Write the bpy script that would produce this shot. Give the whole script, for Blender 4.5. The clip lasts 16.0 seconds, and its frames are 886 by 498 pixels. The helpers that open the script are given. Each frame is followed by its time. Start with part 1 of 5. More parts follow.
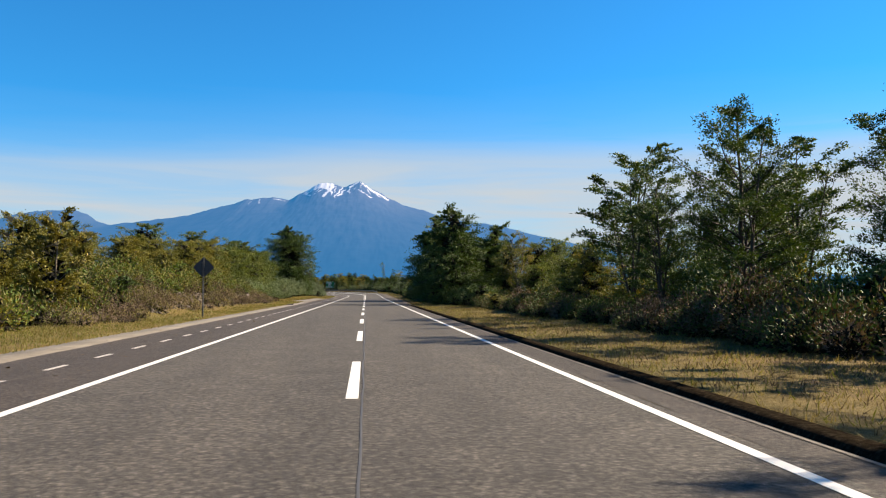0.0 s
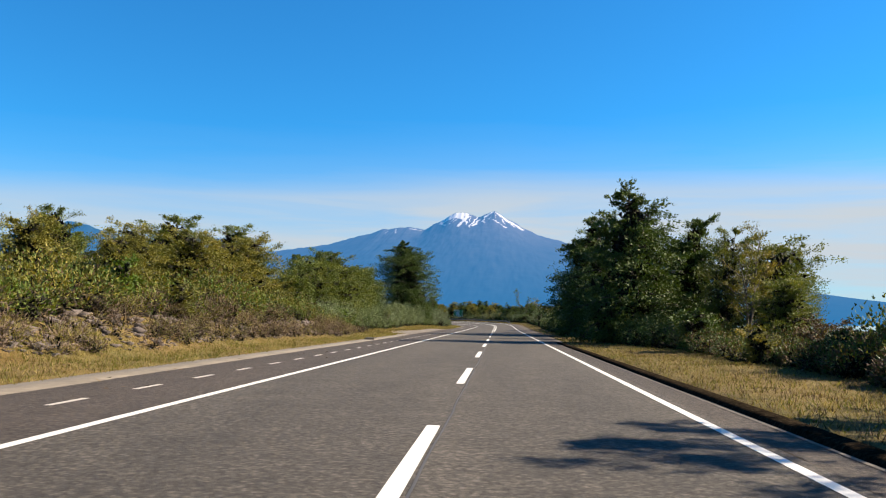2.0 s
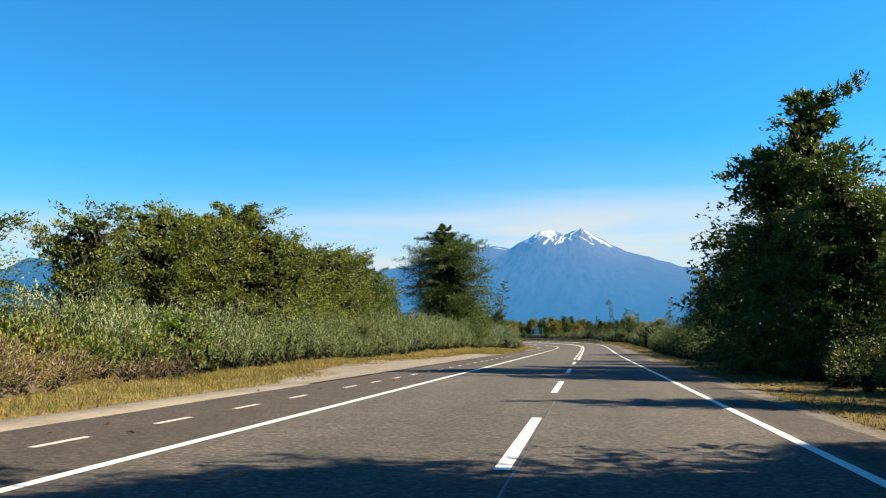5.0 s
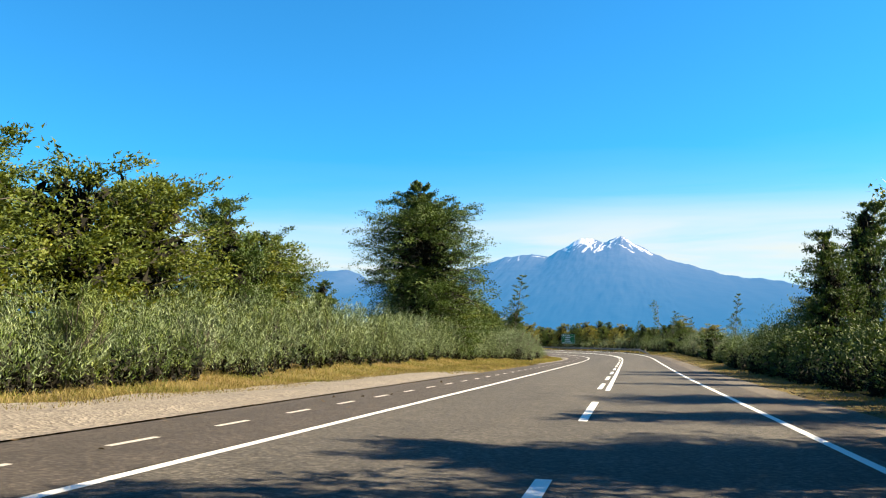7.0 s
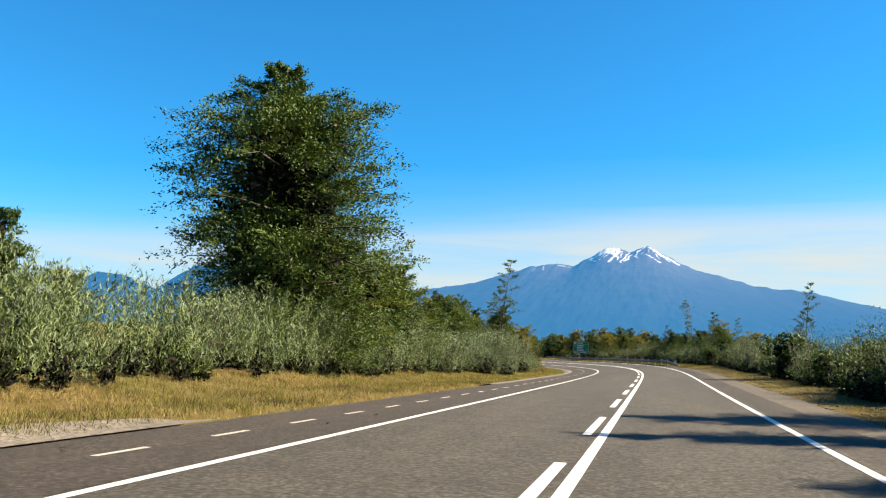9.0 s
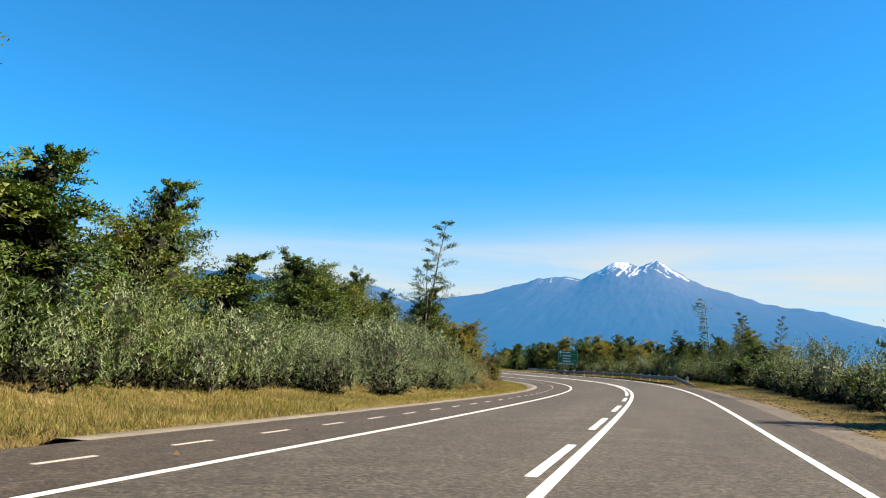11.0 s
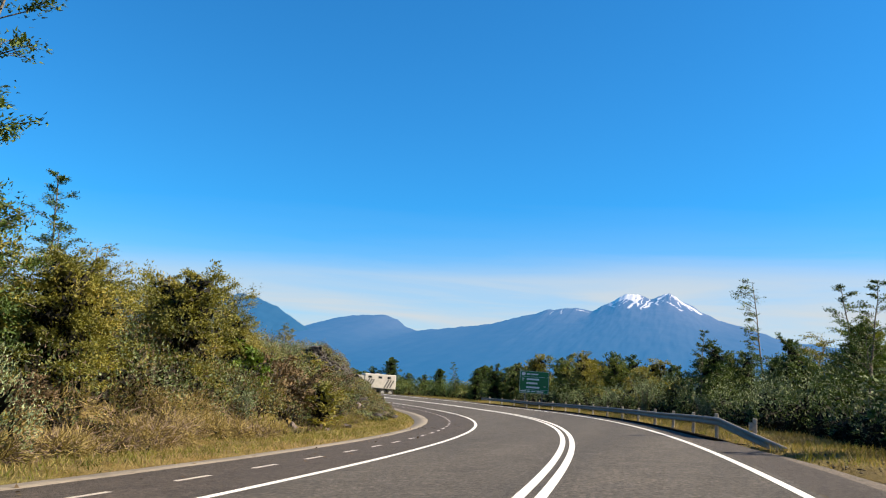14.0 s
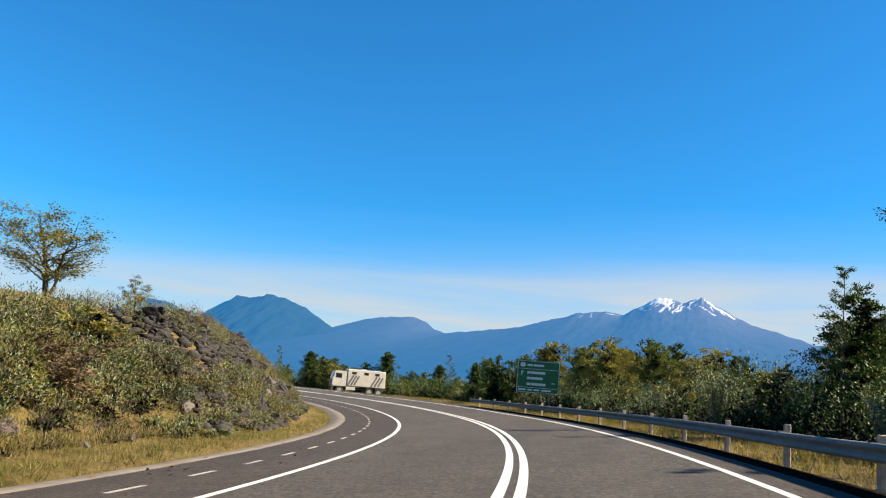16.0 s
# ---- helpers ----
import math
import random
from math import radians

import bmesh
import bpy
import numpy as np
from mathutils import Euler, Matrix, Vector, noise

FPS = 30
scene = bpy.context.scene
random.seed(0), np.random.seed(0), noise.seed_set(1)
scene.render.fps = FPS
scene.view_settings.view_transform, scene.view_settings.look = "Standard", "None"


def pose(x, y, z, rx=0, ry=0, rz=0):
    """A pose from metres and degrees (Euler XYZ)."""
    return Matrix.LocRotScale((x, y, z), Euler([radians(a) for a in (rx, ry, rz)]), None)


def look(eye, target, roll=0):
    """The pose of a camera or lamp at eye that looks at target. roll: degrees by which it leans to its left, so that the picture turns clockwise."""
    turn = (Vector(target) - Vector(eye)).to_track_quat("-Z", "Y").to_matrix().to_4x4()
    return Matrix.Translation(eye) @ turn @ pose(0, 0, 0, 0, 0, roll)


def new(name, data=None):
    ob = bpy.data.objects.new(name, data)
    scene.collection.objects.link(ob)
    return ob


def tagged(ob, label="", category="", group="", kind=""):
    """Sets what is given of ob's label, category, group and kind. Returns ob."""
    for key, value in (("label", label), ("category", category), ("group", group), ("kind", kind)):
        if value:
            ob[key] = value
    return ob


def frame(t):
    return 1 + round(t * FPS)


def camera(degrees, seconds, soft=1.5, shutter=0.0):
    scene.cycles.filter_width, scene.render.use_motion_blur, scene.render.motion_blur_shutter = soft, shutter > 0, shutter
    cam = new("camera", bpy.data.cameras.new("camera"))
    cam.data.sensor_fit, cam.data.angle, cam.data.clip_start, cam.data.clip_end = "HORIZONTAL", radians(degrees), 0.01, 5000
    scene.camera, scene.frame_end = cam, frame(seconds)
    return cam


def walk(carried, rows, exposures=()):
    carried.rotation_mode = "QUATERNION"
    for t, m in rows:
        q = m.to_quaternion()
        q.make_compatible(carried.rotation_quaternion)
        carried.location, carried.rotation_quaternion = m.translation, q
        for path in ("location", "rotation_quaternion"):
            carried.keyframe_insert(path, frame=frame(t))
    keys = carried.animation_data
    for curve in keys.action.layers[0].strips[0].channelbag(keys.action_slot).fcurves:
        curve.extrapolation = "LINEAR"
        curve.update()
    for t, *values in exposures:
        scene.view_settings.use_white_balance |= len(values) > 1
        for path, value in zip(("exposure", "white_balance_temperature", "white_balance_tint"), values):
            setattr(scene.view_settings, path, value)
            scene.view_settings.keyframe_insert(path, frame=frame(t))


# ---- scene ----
cam = camera(56.19, 16.0, soft=1.15)
PATH = [
    (0.0, 0.162, 3.657, 1.352, 92.925, -0.222, -5.308),
    (0.5, 0.289, 11.273, 1.347, 92.919, -0.278, -2.827),
    (1.0, 0.394, 18.718, 1.316, 93.618, -0.706, -0.493),
    (1.5, 0.599, 26.374, 1.283, 94.451, -1.294, 1.791),
    (2.0, 0.757, 34.081, 1.245, 94.908, -1.345, 3.891),
    (2.5, 0.919, 41.662, 1.235, 95.215, -1.151, 5.268),
    (3.0, 1.028, 49.202, 1.234, 95.453, -1.001, 6.382),
    (3.5, 0.953, 56.497, 1.229, 95.703, -0.895, 7.289),
    (6.0, 0.795, 94.056, 1.245, 96.445, -0.733, 11.298),
    (6.5, 0.765, 101.431, 1.222, 96.595, -0.798, 11.847),
    (7.0, 0.795, 108.880, 1.219, 96.767, -1.016, 12.570),
    (7.5, 0.776, 116.128, 1.228, 96.970, -1.100, 12.914),
    (8.0, 0.833, 123.526, 1.233, 97.114, -1.382, 13.396),
    (8.5, 0.892, 130.979, 1.230, 97.239, -1.455, 13.901),
    (9.0, 0.977, 138.482, 1.233, 97.369, -1.641, 14.263),
    (9.5, 1.025, 145.832, 1.209, 97.501, -1.973, 14.368),
    (10.0, 1.133, 153.027, 1.226, 97.591, -2.403, 14.479),
    (12.5, 1.334, 190.382, 1.370, 99.271, -3.775, 14.905),
    (13.0, 1.280, 196.836, 1.427, 99.642, -3.902, 15.030),
    (13.5, 1.182, 203.310, 1.481, 99.935, -4.046, 15.211),
    (14.0, 0.950, 209.843, 1.516, 100.128, -4.106, 15.337),
    (14.5, 0.563, 216.295, 1.547, 100.250, -4.320, 15.636),
    (15.0, 0.035, 222.539, 1.567, 100.289, -4.415, 16.046),
    (15.5, -0.571, 228.620, 1.612, 100.303, -4.598, 16.616),
    (16.0, -1.343, 234.594, 1.650, 100.183, -4.778, 17.304),
]
EXPOSURES = [
    (0.0, 1.90, 6700, 10), (2.0, 1.93, 6600, 10), (3.5, 1.95, 6550, 10), (6.0, 2.39, 7050, 4), (7.4, 2.43, 7050, 4), (9.0, 2.22, 6950, 4),
    (10.0, 2.23, 6900, 5), (12.5, 2.10, 6750, 8), (16.0, 1.99, 6680, 9),
]
walk(cam, [(r[0], pose(*r[1:])) for r in PATH], EXPOSURES)

# ---- light ----
world = bpy.data.worlds.new("sky")
scene.world = world
world.use_nodes = True
SUN_DIR = Vector((1.0, 0.22, 0.72)).normalized()
SUN_EL = math.asin(SUN_DIR.z)
SUN_AZ = math.atan2(SUN_DIR.x, SUN_DIR.y)


def build_sky():
    nt = world.node_tree
    nt.nodes.clear()
    N, L = nt.nodes.new, nt.links.new
    out = N("ShaderNodeOutputWorld")
    bg = N("ShaderNodeBackground")
    sky = N("ShaderNodeTexSky")
    sky.sky_type = "NISHITA"
    sky.sun_disc = False
    sky.sun_elevation = SUN_EL
    sky.sun_rotation = SUN_AZ
    sky.altitude = 100
    sky.air_density, sky.dust_density, sky.ozone_density = 1.0, 0.15, 4.0
    tint = N("ShaderNodeMix")
    tint.data_type, tint.blend_type = "RGBA", "MULTIPLY"
    tint.inputs["Factor"].default_value = 1.0
    tint.inputs["B"].default_value = SKY_TINT
    L(sky.outputs["Color"], tint.inputs["A"])
    # thin cirrus veil lying over the horizon
    tc = N("ShaderNodeTexCoord")
    sep = N("ShaderNodeSeparateXYZ")
    L(tc.outputs["Generated"], sep.inputs[0])
    mp = N("ShaderNodeMapping")
    mp.inputs["Scale"].default_value = (1.3, 1.3, 17.0)
    mp.inputs["Rotation"].default_value = (0.0, 0.05, 0.0)
    L(tc.outputs["Generated"], mp.inputs["Vector"])
    nz = N("ShaderNodeTexNoise")
    nz.inputs["Scale"].default_value = 2.2
    nz.inputs["Detail"].default_value = 7
    nz.inputs["Roughness"].default_value = 0.55
    nz.inputs["Distortion"].default_value = 0.5
    L(mp.outputs["Vector"], nz.inputs["Vector"])
    add = N("ShaderNodeMath")
    add.operation = "MULTIPLY_ADD"
    add.inputs[1].default_value = 0.06
    L(nz.outputs["Fac"], add.inputs[0])
    tilt = N("ShaderNodeMath")
    tilt.operation = "MULTIPLY_ADD"
    tilt.inputs[1].default_value = -0.07
    west = N("ShaderNodeMath")
    west.operation = "MINIMUM"
    west.inputs[1].default_value = 0.0
    L(sep.outputs["X"], west.inputs[0])
    L(west.outputs[0], tilt.inputs[0])
    L(sep.outputs["Z"], tilt.inputs[2])
    L(tilt.outputs[0], add.inputs[2])
    band = N("ShaderNodeValToRGB")
    el = band.color_ramp.elements
    el[0].position, el[0].color = 0.0, (1, 1, 1, 1)
    el[1].position, el[1].color = 0.275, (0, 0, 0, 1)
    for pos, v in ((0.162, 1.0), (0.186, 0.84), (0.201, 0.46), (0.218, 0.18), (0.242, 0.07)):
        e = el.new(pos)
        e.color = (v, v, v, 1)
    L(add.outputs[0], band.inputs[0])
    nz2 = N("ShaderNodeMapRange")
    nz2.inputs["From Min"].default_value, nz2.inputs["From Max"].default_value = 0.30, 0.60
    nz2.inputs["To Min"].default_value, nz2.inputs["To Max"].default_value = 0.58, 1.0
    L(nz.outputs["Fac"], nz2.inputs["Value"])
    mul = N("ShaderNodeMath")
    mul.operation = "MULTIPLY"
    L(band.outputs["Color"], mul.inputs[0])
    L(nz2.outputs["Result"], mul.inputs[1])
    mix = N("ShaderNodeMix")
    mix.data_type = "RGBA"
    mix.inputs["B"].default_value = CLOUD
    L(mul.outputs[0], mix.inputs["Factor"])
    L(tint.outputs["Result"], mix.inputs["A"])
    L(mix.outputs["Result"], bg.inputs["Color"])
    bg.inputs["Strength"].default_value = SKY_STRENGTH
    L(bg.outputs[0], out.inputs[0])


SKY_STRENGTH = 0.053
SKY_TINT = (0.131, 0.638, 0.935, 1.0)
CLOUD = (2.95, 3.30, 3.62, 1.0)
build_sky()
sun = new("sun", bpy.data.lights.new("sun", "SUN"))
sun.data.energy = 5.0
sun.data.angle = radians(0.53)
sun.data.color = (1.0, 0.86, 0.66)
sun.matrix_world = look(SUN_DIR * 100, (0, 0, 0))


# ---- materials ----
def nodes_of(name):
    m = bpy.data.materials.new(name)
    m.use_nodes = True
    nt = m.node_tree
    b = nt.nodes["Principled BSDF"]
    return m, nt, b, nt.nodes["Material Output"]


def ramp_node(nt, stops):
    r = nt.nodes.new("ShaderNodeValToRGB")
    el = r.color_ramp.elements
    el[0].position, el[0].color = stops[0][0], (*stops[0][1], 1)
    el[1].position, el[1].color = stops[-1][0], (*stops[-1][1], 1)
    for p, c in stops[1:-1]:
        e = el.new(p)
        e.color = (*c, 1)
    return r


def noise_node(nt, scale, detail=6, rough=0.6, coord=None, distortion=0.0):
    n = nt.nodes.new("ShaderNodeTexNoise")
    n.inputs["Scale"].default_value = scale
    n.inputs["Detail"].default_value = detail
    n.inputs["Roughness"].default_value = rough
    n.inputs["Distortion"].default_value = distortion
    nt.links.new(coord, n.inputs["Vector"])
    return n


def world_coord(nt, stretch=(1, 1, 1)):
    g = nt.nodes.new("ShaderNodeNewGeometry")
    mp = nt.nodes.new("ShaderNodeMapping")
    mp.inputs["Scale"].default_value = stretch
    nt.links.new(g.outputs["Position"], mp.inputs["Vector"])
    return mp.outputs["Vector"]


def object_coord(nt, stretch=(1, 1, 1)):
    g = nt.nodes.new("ShaderNodeTexCoord")
    mp = nt.nodes.new("ShaderNodeMapping")
    mp.inputs["Scale"].default_value = stretch
    nt.links.new(g.outputs["Object"], mp.inputs["Vector"])
    return mp.outputs["Vector"]


def mix_colour(nt, fac, a, b, blend="MIX"):
    m = nt.nodes.new("ShaderNodeMix")
    m.data_type, m.blend_type = "RGBA", blend
    for key, v in (("Factor", fac), ("A", a), ("B", b)):
        if isinstance(v, (int, float)):
            m.inputs[key].default_value = v
        elif isinstance(v, tuple):
            m.inputs[key].default_value = (*v, 1) if len(v) == 3 else v
        else:
            nt.links.new(v, m.inputs[key])
    return m.outputs["Result"]


def bump(nt, b, height, strength, distance):
    n = nt.nodes.new("ShaderNodeBump")
    n.inputs["Strength"].default_value = strength
    n.inputs["Distance"].default_value = distance
    nt.links.new(height, n.inputs["Height"])
    nt.links.new(n.outputs["Normal"], b.inputs["Normal"])


def plain(name, colour, rough=0.6, metal=0.0, vary=0.25, scale=6.0, bump_h=0.0, local=True):
    """A surface of one colour with blotches at two sizes and light relief."""
    m, nt, b, _ = nodes_of(name)
    co = object_coord(nt) if local else world_coord(nt)
    n1 = noise_node(nt, scale, 8, 0.65, co)
    n2 = noise_node(nt, scale * 0.13, 4, 0.5, co)
    r1 = ramp_node(nt, ((0.25, tuple(c * (1 - vary) for c in colour)), (0.75, tuple(min(1, c * (1 + vary)) for c in colour))))
    nt.links.new(n1.outputs["Fac"], r1.inputs[0])
    r2 = ramp_node(nt, ((0.3, (1 - vary,) * 3), (0.7, (1.0,) * 3)))
    nt.links.new(n2.outputs["Fac"], r2.inputs[0])
    nt.links.new(mix_colour(nt, 1.0, r1.outputs[0], r2.outputs[0], "MULTIPLY"), b.inputs["Base Color"])
    b.inputs["Roughness"].default_value = rough
    b.inputs["Metallic"].default_value = metal
    if bump_h:
        bump(nt, b, n1.outputs["Fac"], 0.6, bump_h)
    return m


def asphalt_material(name, dark, light, seed, gloss=0.25):
    m, nt, b, _ = nodes_of(name)
    co = world_coord(nt)
    fine = noise_node(nt, 11, 7, 0.85, co)
    grit = nt.nodes.new("ShaderNodeTexVoronoi")
    grit.inputs["Scale"].default_value = 15
    nt.links.new(co, grit.inputs["Vector"])
    speck = nt.nodes.new("ShaderNodeTexVoronoi")
    speck.inputs["Scale"].default_value = 7
    nt.links.new(co, speck.inputs["Vector"])
    mid = noise_node(nt, 1.1 + seed, 6, 0.65, co)
    wear = noise_node(nt, 0.5, 5, 0.6, world_coord(nt, (1.0, 0.07, 1.0)))
    base = ramp_node(nt, ((0.40, dark), (0.60, light)))
    nt.links.new(fine.outputs["Fac"], base.inputs[0])
    r2 = ramp_node(nt, ((0.30, (0.72, 0.71, 0.70)), (0.70, (1.16, 1.15, 1.13))))
    nt.links.new(mid.outputs["Fac"], r2.inputs[0])
    r3 = ramp_node(nt, ((0.30, (0.74, 0.74, 0.74)), (0.68, (1.14, 1.13, 1.11))))
    nt.links.new(wear.outputs["Fac"], r3.inputs[0])
    r4 = ramp_node(nt, ((0.0, (1.75, 1.72, 1.65)), (0.16, (1.10, 1.10, 1.09)), (0.6, (0.48, 0.48, 0.48))))
    nt.links.new(grit.outputs["Distance"], r4.inputs[0])
    r5 = ramp_node(nt, ((0.0, (0.28, 0.27, 0.26)), (0.12, (0.50, 0.49, 0.48)), (0.22, (1.04, 1.04, 1.04))))
    nt.links.new(speck.outputs["Distance"], r5.inputs[0])
    c = mix_colour(nt, 1.0, base.outputs[0], r2.outputs[0], "MULTIPLY")
    c = mix_colour(nt, 1.0, c, r3.outputs[0], "MULTIPLY")
    c = mix_colour(nt, 0.9, c, r4.outputs[0], "MULTIPLY")
    c = mix_colour(nt, 0.7, c, r5.outputs[0], "MULTIPLY")
    nt.links.new(c, b.inputs["Base Color"])
    b.inputs["Roughness"].default_value = 0.85
    b.inputs["Specular IOR Level"].default_value = gloss
    bump(nt, b, fine.outputs["Fac"], 0.9, 0.02)
    return m


def paint_material(name, colour):
    """Worn road paint, broken by the grit below it."""
    m, nt, b, _ = nodes_of(name)
    co = world_coord(nt)
    n1 = noise_node(nt, 38, 4, 0.75, co)
    n2 = noise_node(nt, 1.7, 5, 0.6, co)
    r = ramp_node(nt, ((0.28, (0.22, 0.21, 0.20)), (0.40, colour)))
    a = nt.nodes.new("ShaderNodeMath")
    a.operation = "MULTIPLY_ADD"
    a.inputs[1].default_value = 0.35
    nt.links.new(n2.outputs["Fac"], a.inputs[0])
    h = nt.nodes.new("ShaderNodeMath")
    h.operation = "MULTIPLY"
    h.inputs[1].default_value = 0.72
    nt.links.new(n1.outputs["Fac"], h.inputs[0])
    nt.links.new(h.outputs[0], a.inputs[2])
    nt.links.new(a.outputs[0], r.inputs[0])
    nt.links.new(r.outputs[0], b.inputs["Base Color"])
    b.inputs["Roughness"].default_value = 0.55
    bump(nt, b, n1.outputs["Fac"], 0.3, 0.006)
    return m


def leaf_material(name, stops, back=0.35, rough=0.62):
    """Leaves: a colour for each one, lighter where the sun comes through."""
    m, nt, b, out = nodes_of(name)
    g = nt.nodes.new("ShaderNodeNewGeometry")
    big = noise_node(nt, 0.75, 5, 0.6, g.outputs["Position"])
    pick = nt.nodes.new("ShaderNodeMath")
    pick.operation = "MULTIPLY_ADD"
    pick.inputs[1].default_value = 0.24
    nt.links.new(g.outputs["Random Per Island"], pick.inputs[0])
    sh = nt.nodes.new("ShaderNodeMapRange")
    sh.inputs["From Min"].default_value, sh.inputs["From Max"].default_value = 0.35, 0.65
    sh.inputs["To Min"].default_value, sh.inputs["To Max"].default_value = 0.0, 0.64
    nt.links.new(big.outputs["Fac"], sh.inputs["Value"])
    nt.links.new(sh.outputs[0], pick.inputs[2])
    r = ramp_node(nt, stops)
    nt.links.new(pick.outputs[0], r.inputs[0])
    nt.links.new(r.outputs[0], b.inputs["Base Color"])
    b.inputs["Roughness"].default_value = rough
    b.inputs["Specular IOR Level"].default_value = 0.18
    tr = nt.nodes.new("ShaderNodeBsdfTranslucent")
    warm = mix_colour(nt, 1.0, r.outputs[0], (1.35, 1.25, 0.55), "MULTIPLY")
    nt.links.new(warm, tr.inputs["Color"])
    mx = nt.nodes.new("ShaderNodeMixShader")
    mx.inputs[0].default_value = back
    nt.links.new(b.outputs[0], mx.inputs[1])
    nt.links.new(tr.outputs[0], mx.inputs[2])
    nt.links.new(mx.outputs[0], out.inputs["Surface"])
    return m


def ground_material():
    m, nt, b, _ = nodes_of("dry_meadow")
    co = world_coord(nt)
    big = noise_node(nt, 0.16, 5, 0.6, co)
    mid = noise_node(nt, 1.3, 6, 0.65, co)
    fine = noise_node(nt, 16, 5, 0.75, co)
    r1 = ramp_node(nt, ((0.28, (0.0381, 0.0314, 0.0116)), (0.42, (0.0896, 0.0650, 0.0215)), (0.55, (0.1248, 0.0960, 0.0422)), (0.66, (0.0864, 0.0614, 0.0352)), (0.78, (0.0582, 0.0381, 0.0224))))
    nt.links.new(mid.outputs["Fac"], r1.inputs[0])
    r2 = ramp_node(nt, ((0.35, (0.85, 0.95, 0.75)), (0.65, (1.1, 1.0, 0.95))))
    nt.links.new(big.outputs["Fac"], r2.inputs[0])
    r3 = ramp_node(nt, ((0.30, (0.45, 0.45, 0.42)), (0.70, (1.25, 1.22, 1.15))))
    nt.links.new(fine.outputs["Fac"], r3.inputs[0])
    c = mix_colour(nt, 1.0, r1.outputs[0], r2.outputs[0], "MULTIPLY")
    c = mix_colour(nt, 1.0, c, r3.outputs[0], "MULTIPLY")
    nt.links.new(c, b.inputs["Base Color"])
    b.inputs["Roughness"].default_value = 0.95
    b.inputs["Specular IOR Level"].default_value = 0.1
    bump(nt, b, fine.outputs["Fac"], 0.9, 0.06)
    return m


def gravel_material(name, dark, light):
    m, nt, b, _ = nodes_of(name)
    co = world_coord(nt)
    v = nt.nodes.new("ShaderNodeTexVoronoi")
    v.inputs["Scale"].default_value = 15
    nt.links.new(co, v.inputs["Vector"])
    mid = noise_node(nt, 0.8, 6, 0.65, co)
    r1 = ramp_node(nt, ((0.0, dark), (1.0, light)))
    sep = nt.nodes.new("ShaderNodeSeparateColor")
    nt.links.new(v.outputs["Color"], sep.inputs[0])
    nt.links.new(sep.outputs[0], r1.inputs[0])
    r2 = ramp_node(nt, ((0.3, (0.72, 0.69, 0.64)), (0.7, (1.08, 1.04, 0.98))))
    nt.links.new(mid.outputs["Fac"], r2.inputs[0])
    nt.links.new(mix_colour(nt, 1.0, r1.outputs[0], r2.outputs[0], "MULTIPLY"), b.inputs["Base Color"])
    b.inputs["Roughness"].default_value = 0.95
    bump(nt, b, v.outputs["Distance"], 0.7, 0.03)
    return m


def bark_material(name, dark, light):
    m, nt, b, _ = nodes_of(name)
    n1 = noise_node(nt, 9, 8, 0.7, object_coord(nt, (1, 1, 0.25)))
    n2 = noise_node(nt, 1.2, 4, 0.5, object_coord(nt))
    r = ramp_node(nt, ((0.3, dark), (0.7, light)))
    nt.links.new(n1.outputs["Fac"], r.inputs[0])
    r2 = ramp_node(nt, ((0.35, (0.7, 0.72, 0.66)), (0.7, (1.1, 1.08, 1.0))))
    nt.links.new(n2.outputs["Fac"], r2.inputs[0])
    nt.links.new(mix_colour(nt, 1.0, r.outputs[0], r2.outputs[0], "MULTIPLY"), b.inputs["Base Color"])
    b.inputs["Roughness"].default_value = 0.9
    bump(nt, b, n1.outputs["Fac"], 0.8, 0.03)
    return m


def rock_material(name, dark, light, fleck):
    m, nt, b, _ = nodes_of(name)
    co = object_coord(nt)
    n1 = noise_node(nt, 7, 10, 0.75, co)
    n2 = noise_node(nt, 1.1, 5, 0.6, co)
    r = ramp_node(nt, ((0.34, dark), (0.54, light), (0.70, tuple(c * fleck for c in light))))
    nt.links.new(n1.outputs["Fac"], r.inputs[0])
    r2 = ramp_node(nt, ((0.35, (0.75, 0.72, 0.70)), (0.65, (1.1, 1.03, 0.98))))
    nt.links.new(n2.outputs["Fac"], r2.inputs[0])
    nt.links.new(mix_colour(nt, 1.0, r.outputs[0], r2.outputs[0], "MULTIPLY"), b.inputs["Base Color"])
    b.inputs["Roughness"].default_value = 0.9
    bump(nt, b, n1.outputs["Fac"], 0.9, 0.05)
    return m


ASPHALT = asphalt_material("worn_asphalt", (0.0300, 0.0264, 0.0232), (0.1075, 0.0950, 0.0828), 0.0)
SHOULDER = asphalt_material("shoulder_asphalt", (0.0254, 0.0204, 0.0176), (0.0797, 0.0648, 0.0557), 0.4)
KERB_BLACK = asphalt_material("kerb_asphalt", (0.0115, 0.0086, 0.0062), (0.0346, 0.0269, 0.0186), 0.8, 0.0)
PAINT = paint_material("road_paint", (0.5069, 0.4928, 0.4646))
PAINT_OLD = paint_material("worn_road_paint", (0.3200, 0.2880, 0.2560))
CONCRETE = plain("weathered_concrete", (0.1020, 0.0860, 0.0700), 0.92, 0, 0.42, 5, 0.01, False)
GROUND = ground_material()
GRAVEL = gravel_material("pale_gravel", (0.0599, 0.0493, 0.0420), (0.1521, 0.1316, 0.1137))
DIRT = gravel_material("brown_dirt", (0.0277, 0.0211, 0.0163), (0.0825, 0.0646, 0.0503))
BARK = bark_material("grey_bark", (0.0358, 0.0282, 0.0230), (0.1229, 0.1024, 0.0845))
